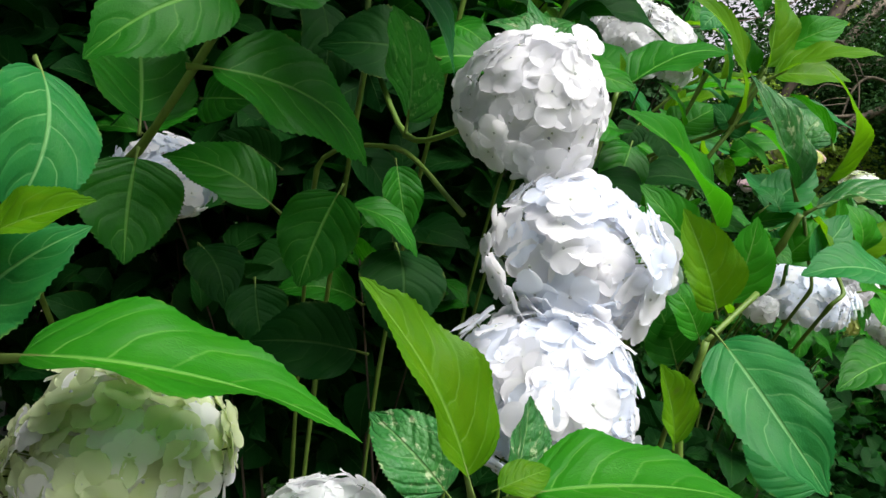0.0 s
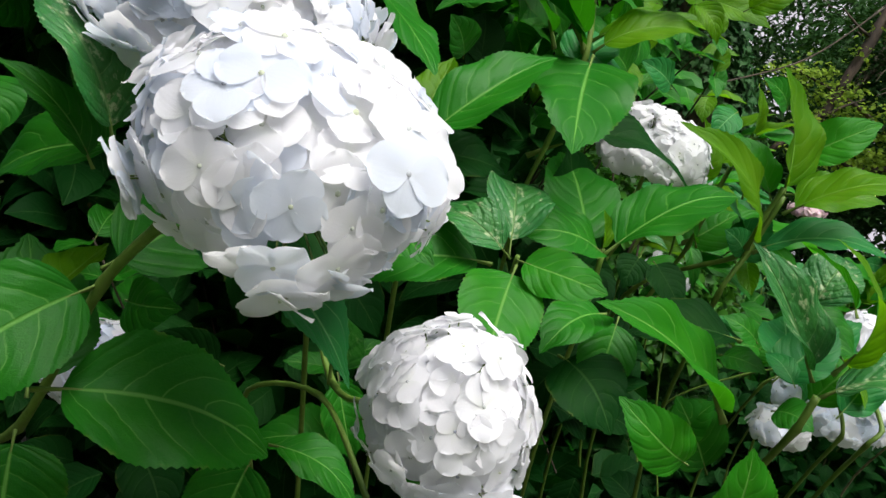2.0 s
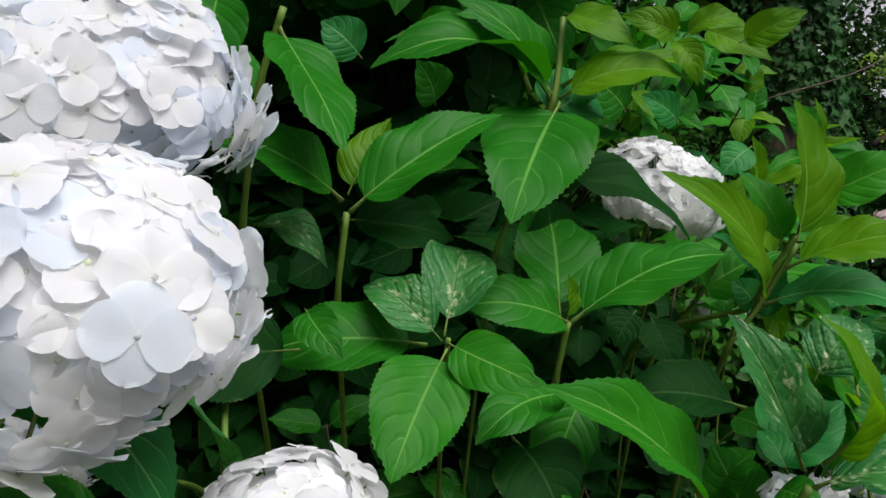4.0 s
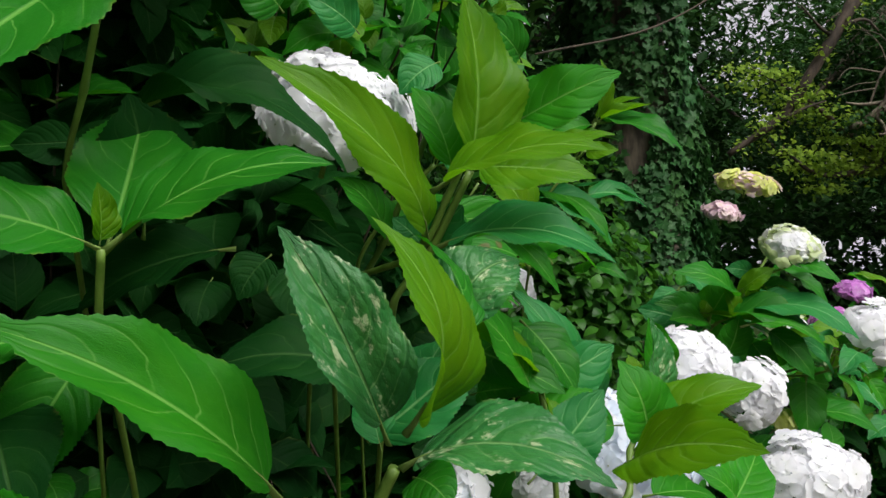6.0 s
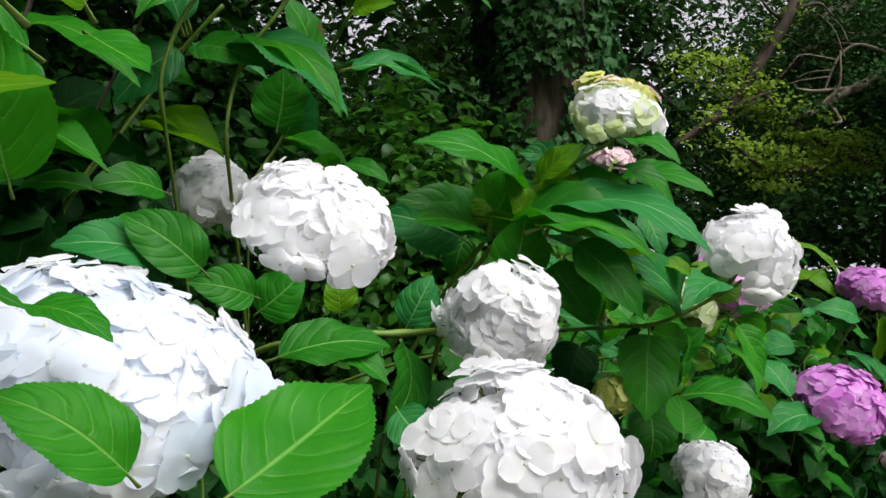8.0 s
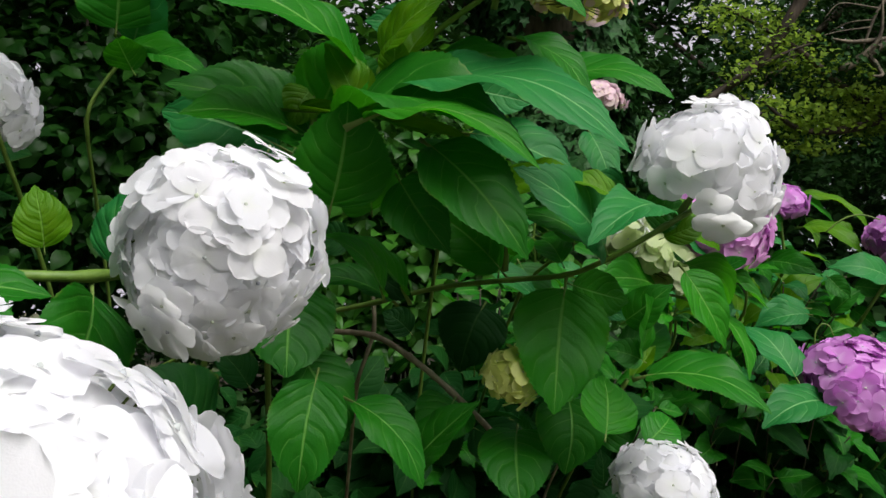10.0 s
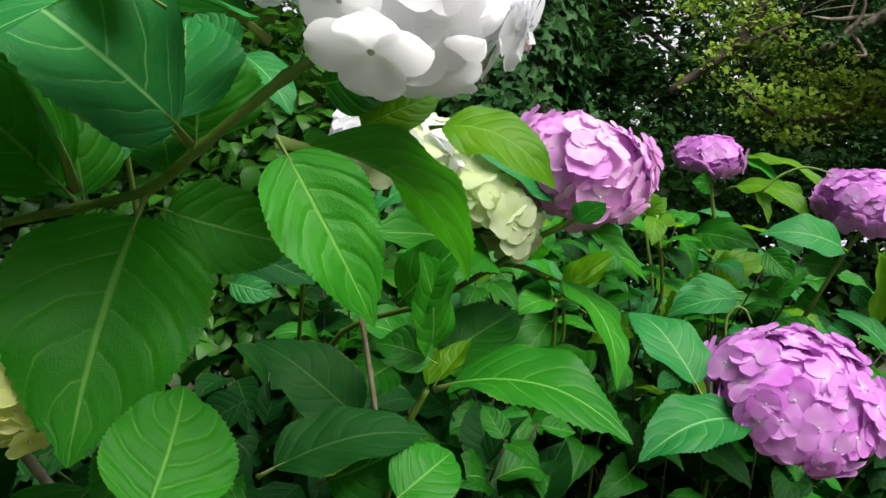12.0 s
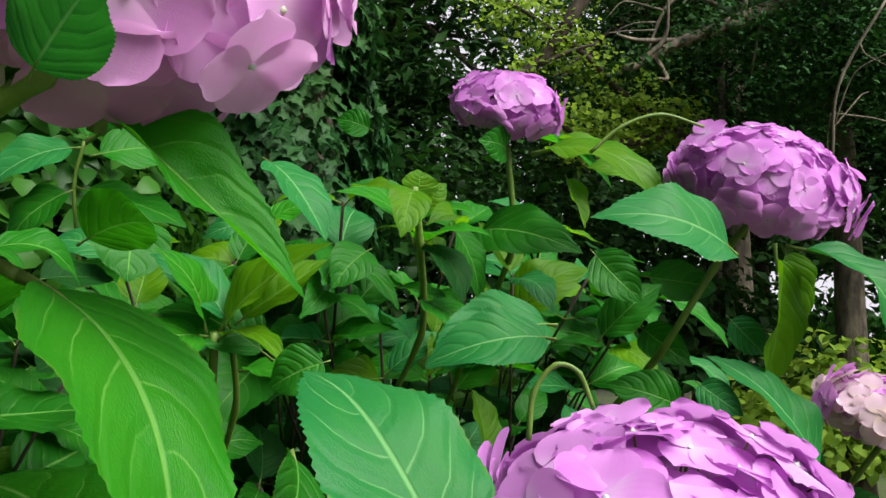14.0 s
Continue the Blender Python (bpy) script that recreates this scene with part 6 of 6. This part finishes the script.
def ivy_tree():
    """A stout trunk wrapped in ivy, which also spreads round its foot."""
    base = Vector((1.78, 6.5, 0))
    t = thing("ivy_clad_tree", base, "thick tree trunk wrapped in dark green ivy", "tree")
    rng, nr = random.Random(5), np.random.default_rng(5)
    line = smooth_line([(0, 0, -0.1), (-0.03, 0, 1.5), (-0.12, 0, 3.4), (-0.3, 0.1, 6.5)], 7)
    v, f = tube(line, [0.3 - 0.005 * i for i in range(len(line))], 16, 0.05, rng)
    part("trunk", mesh_of("trunk", v, f, mats=[BARK_PALE]), t, Matrix.Translation(base))
    n = 17000
    z = nr.uniform(0.0, 5.2, n)
    a = nr.uniform(0, 2 * math.pi, n)
    lump = np.array([noise.noise(Vector((2.2 * math.cos(q), 2.2 * math.sin(q), 1.3 * w))) for q, w in zip(a, z)])
    rad = 0.33 + 0.14 * lump + nr.uniform(0, 0.1, n) + 0.25 * np.clip(1.2 - z, 0, 1.2)
    keep = (lump > -0.3) | (z < 1.2)
    places = np.c_[rad * np.cos(a) - 0.035 * z, rad * np.sin(a), z][keep]
    normals = np.c_[np.cos(a), np.sin(a), np.full(n, 0.25)][keep]
    me = scatter("ivy", UNIT_IVY, leaf_poses(nr, places, normals, 0.068, 0.34, 1.6), mats=[IVY])
    # Unseen crown and limbs, added overhead to keep light off the bed's back.
    cp = nr.normal(0, 0.5, (12000, 3)) * np.array((2.6, 2.4, 0.8)) + np.array((-2.9, -0.2, 4.9))
    cr = scatter("crown", UNIT, leaf_poses(nr, cp, np.tile((0, 0, 1.0), (12000, 1)), 0.24, 0.4, 0.2), mats=[DARKTREE])
    part("crown", cr, t, Matrix.Translation(base))
    for k in range(6):
        e = Vector((-2.9 + rng.uniform(-2.2, 2.2), -0.2 + rng.uniform(-1.6, 1.6), 5.0))
        bv, bf = tube(smooth_line([(-0.25, 0.1, 3.6 + 0.3 * k), e * 0.5 + Vector((0, 0, 2.2)), e], 5), [0.1 - 0.008 * i for i in range(11)], 7, 0.05, rng)
        part("limb", mesh_of("limb", bv, bf, mats=[BARK]), t, Matrix.Translation(base))
    tagged(part("ivy", me, t, Matrix.Translation(base), "glossy dark ivy leaves"), kind="stuff")


def ivy_bank():
    """The mound of ivy and undergrowth between the bed and the trees."""
    nr = np.random.default_rng(8)
    base = Vector((1.6, 5.6, 0))
    n = 6500
    x = nr.uniform(-3.2, 3.0, n)
    y = nr.uniform(-0.9, 2.2, n)
    top = 1.15 - 0.22 * np.abs(x) + 0.2 * np.sin(1.7 * x + 0.6) + 0.12 * np.sin(3.1 * y)
    z = np.clip(top, 0.15, 2) * np.sqrt(np.clip(1 - ((y - 0.6) / 1.7) ** 2, 0.05, 1)) - nr.exponential(0.08, n)
    places = np.c_[x, y, np.maximum(z, 0.02)]
    normals = np.tile((0.05, -0.6, 0.6), (n, 1))
    me = scatter("ivy_undergrowth", UNIT_IVY, leaf_poses(nr, places, normals, 0.08, 0.45, 0.8), mats=[SMALL])
    me.transform(Matrix.Translation(base))
    tagged(new("ivy_undergrowth", me), "tangled ivy and low undergrowth behind the hydrangeas", "ground cover", kind="stuff")


def bush(name, centre, half, count, size, label, mat, seed, unit=None, open_at=None, gaps=()):
    nr = np.random.default_rng(seed)
    q = nr.normal(0, 1, (count, 3))
    q /= np.linalg.norm(q, axis=1)[:, None]
    lump = np.array([1 + 0.28 * noise.noise(Vector(tuple(2.5 * w))) for w in q])
    q *= (nr.uniform(0.55, 1.0, count) * lump)[:, None]
    q[:, 2] = np.abs(q[:, 2]) * np.sign(q[:, 2] + 0.6)
    c = Vector(centre)
    t = thing(name, (c.x, c.y, 0), label, "bush")
    places = q * np.array(half) + np.array((0, 0, c.z))
    keep = (places[:, 2] > 0.02) & ragged_gaps(places + np.array((c.x, c.y, 0)), gaps, nr)
    if open_at is not None:
        gap = np.array([noise.noise(Vector((0.9 * a + seed, 7.0, 0.9 * b))) + 0.5 * noise.noise(Vector((3.1 * a, seed, 3.1 * b))) for a, b in places[:, [0, 2]]])
        keep &= (gap < open_at) | (nr.uniform(0, 1, count) < 0.25)
    me = scatter("foliage", unit or UNIT, leaf_poses(nr, places[keep], q[keep] + np.array((0, 0, 0.4)), size, 0.5, 0.5), mats=[mat])
    tagged(part("foliage", me, t, Matrix.Translation((c.x, c.y, 0))), kind="stuff")
    rng = random.Random(seed)
    for k in range(4):
        e = Vector((rng.uniform(-0.5, 0.5) * half[0], rng.uniform(-0.5, 0.5) * half[1], c.z + half[2] * 0.5))
        v, f = tube([Vector((0.1 * k - 0.15, 0, -0.02)), e * 0.5 + Vector((0, 0, 0.2)), e], [0.02, 0.014, 0.006], 6)
        part("branch", mesh_of("branch", v, f, mats=[BARK]), t, Matrix.Translation((c.x, c.y, 0)))
    return t


ivy_tree()
ivy_bank()
# Dark leaf material here replaces the shade of the leaves overhead.
bush("evergreen_bush", (0.35, 5.1, 0.5), (0.95, 0.6, 0.75), 5000, 0.075, "low evergreen bush filling the back of the bed, shade put into its dark leaves", DARKTREE, 24, UNIT_FINE)
# No sun patch falls here; the bright leaf colour supplies it.
bush("sunlit_bush", (5.4, 8.5, 0.5), (1.1, 0.6, 0.8), 3000, 0.09, "low undergrowth coloured yellow-green as if in a patch of sun", SUN_COLOURED, 25)
bush("evergreen_bush", (0.95, 5.35, 1.2), (0.75, 0.55, 1.35), 7000, 0.075, "dense glossy evergreen bush behind the white hydrangeas", GLOSSY, 21, UNIT_FINE)
# Added dark mass in place of plain shade; hides the bright ground beyond.
bush("evergreen_bush", (-0.75, 5.7, 1.5), (1.5, 0.75, 2.3), 11000, 0.085, "tall dark evergreen bush added to fill the deep shade behind the bed", SMALL, 26, UNIT_FINE)
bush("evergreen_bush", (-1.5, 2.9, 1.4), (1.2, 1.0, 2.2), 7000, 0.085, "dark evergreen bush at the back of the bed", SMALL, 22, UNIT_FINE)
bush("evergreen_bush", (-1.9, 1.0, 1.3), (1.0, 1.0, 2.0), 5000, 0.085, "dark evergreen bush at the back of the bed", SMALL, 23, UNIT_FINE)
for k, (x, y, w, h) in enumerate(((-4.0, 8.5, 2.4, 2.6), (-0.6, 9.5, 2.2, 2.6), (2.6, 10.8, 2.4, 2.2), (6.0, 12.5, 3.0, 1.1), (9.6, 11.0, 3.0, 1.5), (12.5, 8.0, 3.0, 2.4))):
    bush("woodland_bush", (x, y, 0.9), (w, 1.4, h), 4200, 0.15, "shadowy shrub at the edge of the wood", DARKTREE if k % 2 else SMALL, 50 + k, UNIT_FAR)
def maple(base, limbs, seed):
    """A slender maple whose limbs carry flat sprays of small leaves, sunlight put into their colour."""
    nr, rng = np.random.default_rng(seed), random.Random(seed)
    base = Vector(base)
    t = thing("maple_tree", base, "maple with leaf sprays coloured a sunlit yellow-green", "tree")
    top = Vector(limbs[0][0]) - base
    v, f = tube(smooth_line([(0, 0, -0.1), top * 0.5 + Vector((0.1, 0.1, 0)), top, top + Vector((0.2, 0.3, 2.0))], 6), [0.1 - 0.004 * i for i in range(19)], 10, 0.05, rng)
    part("trunk", mesh_of("trunk", v, f, mats=[BARK]), t, Matrix.Translation(base))
    places = []
    for points in limbs:
        line = smooth_line([Vector(q) - base for q in points], 6)
        lv, lf = tube(line, [0.045 - 0.035 * i / len(line) for i in range(len(line))], 7, 0.08, rng)
        part("limb", mesh_of("limb", lv, lf, mats=[BARK]), t, Matrix.Translation(base))
        for q in line:
            for k in range(3):
                out = Vector((rng.gauss(0, 0.11), rng.gauss(0, 0.11), rng.gauss(0.0, 0.07)))
                c = np.array(q + out)
                places.append(c + nr.normal(0, 1, (int(rng.choice((3, 5, 8, 40, 60))), 3)) * np.array((0.1, 0.1, 0.022)))
    places = np.concatenate(places)
    me = scatter("crown", UNIT, leaf_poses(nr, places, np.tile((0.1, -0.35, 0.8), (len(places), 1)), 0.05, 0.5, 0.3), mats=[SUN_COLOURED])
    part("crown", me, t, Matrix.Translation(base))


maple((4.9, 9.9, 0), [[(5.13, 9.68, 2.82), (4.49, 9.39, 2.99), (4.11, 9.19, 3.16), (3.84, 9.09, 3.37), (3.55, 9.08, 3.57), (3.23, 9.18, 3.82)], [(4.71, 9.48, 2.94), (4.16, 9.12, 2.75), (3.72, 8.94, 2.73), (3.40, 8.84, 2.97)]], 31)
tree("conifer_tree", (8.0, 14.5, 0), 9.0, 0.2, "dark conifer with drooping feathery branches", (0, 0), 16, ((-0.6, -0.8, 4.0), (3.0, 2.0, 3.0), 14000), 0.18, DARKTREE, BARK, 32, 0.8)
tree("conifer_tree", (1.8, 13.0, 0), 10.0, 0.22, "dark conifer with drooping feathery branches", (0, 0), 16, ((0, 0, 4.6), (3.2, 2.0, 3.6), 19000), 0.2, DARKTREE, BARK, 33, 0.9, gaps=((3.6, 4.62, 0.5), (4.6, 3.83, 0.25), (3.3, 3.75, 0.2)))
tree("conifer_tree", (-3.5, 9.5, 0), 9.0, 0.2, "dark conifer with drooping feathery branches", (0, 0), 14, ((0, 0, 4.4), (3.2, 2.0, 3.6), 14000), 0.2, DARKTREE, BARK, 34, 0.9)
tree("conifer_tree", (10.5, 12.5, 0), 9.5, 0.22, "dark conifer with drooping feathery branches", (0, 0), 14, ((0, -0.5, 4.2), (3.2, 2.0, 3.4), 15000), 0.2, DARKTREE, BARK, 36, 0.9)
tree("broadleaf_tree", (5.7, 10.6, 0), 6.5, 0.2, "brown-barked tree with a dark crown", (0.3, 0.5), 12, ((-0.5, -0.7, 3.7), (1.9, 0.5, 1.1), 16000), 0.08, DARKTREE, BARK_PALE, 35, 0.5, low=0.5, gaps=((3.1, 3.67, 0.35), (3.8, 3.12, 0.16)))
tree("conifer_tree", (5.75, 8.9, 0), 6.5, 0.13, "slender conifer with layered dark green sprays", (0.1, 0.4), 14, ((0.15, -0.5, 3.35), (1.5, 0.5, 1.0), 30000), 0.055, CONIFER, BARK_PALE, 38, 0.42, low=0.45)
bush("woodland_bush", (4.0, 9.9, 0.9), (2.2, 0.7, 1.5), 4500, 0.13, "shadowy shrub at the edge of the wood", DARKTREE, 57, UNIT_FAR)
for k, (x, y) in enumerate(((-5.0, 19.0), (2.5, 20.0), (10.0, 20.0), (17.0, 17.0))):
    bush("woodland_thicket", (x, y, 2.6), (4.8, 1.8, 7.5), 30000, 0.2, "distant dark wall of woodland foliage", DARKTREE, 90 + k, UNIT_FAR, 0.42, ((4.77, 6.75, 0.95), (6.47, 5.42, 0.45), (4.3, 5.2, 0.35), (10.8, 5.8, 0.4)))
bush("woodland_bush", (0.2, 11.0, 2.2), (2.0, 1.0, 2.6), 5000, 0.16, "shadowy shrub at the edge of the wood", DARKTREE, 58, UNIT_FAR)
# Added out of view: its crown cuts the skylight over the bed.
tree("broadleaf_tree", (-3.4, -0.6, 0), 7.5, 0.2, "unseen broad tree added to block sky light beside the bed", (0.4, 0.0), 10, ((0.8, 0.2, 6.0), (2.8, 3.2, 1.2), 9000), 0.24, DARKTREE, BARK, 37, 0.9, UNIT, 0.55)


def bough(points, r0, r1, label, mat, seed, twigs=0, leafy=0, leaf_mat=None):
    """A crooked bare bough that reaches in between the trees, with side twigs."""
    rng = random.Random(seed)
    base = Vector(points[0])
    t = thing("tree_bough", base, label, "branch")
    line = smooth_line([Vector(q) for q in points], 6)
    n = len(line)
    v, f = tube([q - base for q in line], [r0 + (r1 - r0) * i / (n - 1) for i in range(n)], 8, 0.1, rng)
    part("bough", mesh_of("bough", v, f, mats=[mat]), t, Matrix.Translation(base))
    for k in range(twigs):
        a = line[int(n * rng.uniform(0.3, 0.95))] - base
        d = Vector((rng.uniform(-1, 1), rng.uniform(-0.3, 0.3), rng.uniform(-0.6, 1.0))).normalized() * rng.uniform(0.25, 0.6)
        bend = Vector((rng.uniform(-0.1, 0.1), 0, rng.uniform(-0.1, 0.1)))
        tv, tf = tube(smooth_line([a, a + d * 0.5 + bend, a + d], 4), [r1 * (0.8 - 0.07 * i) for i in range(9)], 5)
        part("twig", mesh_of("twig", tv, tf, mats=[mat]), t, Matrix.Translation(base))
    if leafy:
        nr = np.random.default_rng(seed)
        tufts = np.array([tuple(line[int(nr.uniform(0, n))] - base) for k in range(leafy // 14)]) + nr.normal(0, 0.05, (leafy // 14, 3))
        places = tufts[nr.integers(0, len(tufts), leafy)] + nr.normal(0, 0.055, (leafy, 3))
        me = scatter("leaves", UNIT, leaf_poses(nr, places, np.tile((0.1, -0.4, 0.8), (leafy, 1)), 0.045, 0.5, 0.4), mats=[leaf_mat or DARKTREE])
        tagged(part("leaves", me, t, Matrix.Translation(base), "small leaves clinging to the bough"), kind="stuff")
    return t


bough([(6.261, 8.835, 4.234), (5.369, 8.674, 3.811), (4.943, 8.540, 3.592), (4.537, 8.403, 3.394), (4.154, 8.361, 3.233), (3.835, 8.314, 3.038)], 0.075, 0.03, "thick brown bough with pale lichen among the trees", BARK_PALE, 61, 4, 900)
bough([(4.4, 9.0, 4.8), (4.02, 8.86, 4.2), (3.69, 8.89, 3.66), (3.42, 8.9, 3.27), (2.92, 8.9, 2.92)], 0.07, 0.03, "slanting brown bough among the trees", BARK, 62, 3, 560, SUN_COLOURED)
bough([(5.6, 8.75, 3.3), (4.85, 8.75, 3.62), (4.47, 8.72, 3.75), (4.28, 8.72, 3.62), (4.15, 8.73, 3.3)], 0.02, 0.01, "bare bleached twigs in front of the dark conifers", BARK_PALE, 63, 7)
bough([(4.75, 7.7, 1.9), (4.84, 7.65, 2.31), (4.88, 7.61, 2.8), (5.15, 7.54, 3.3)], 0.014, 0.008, "thin bare branches in front of the dark conifers", BARK_PALE, 64, 5)
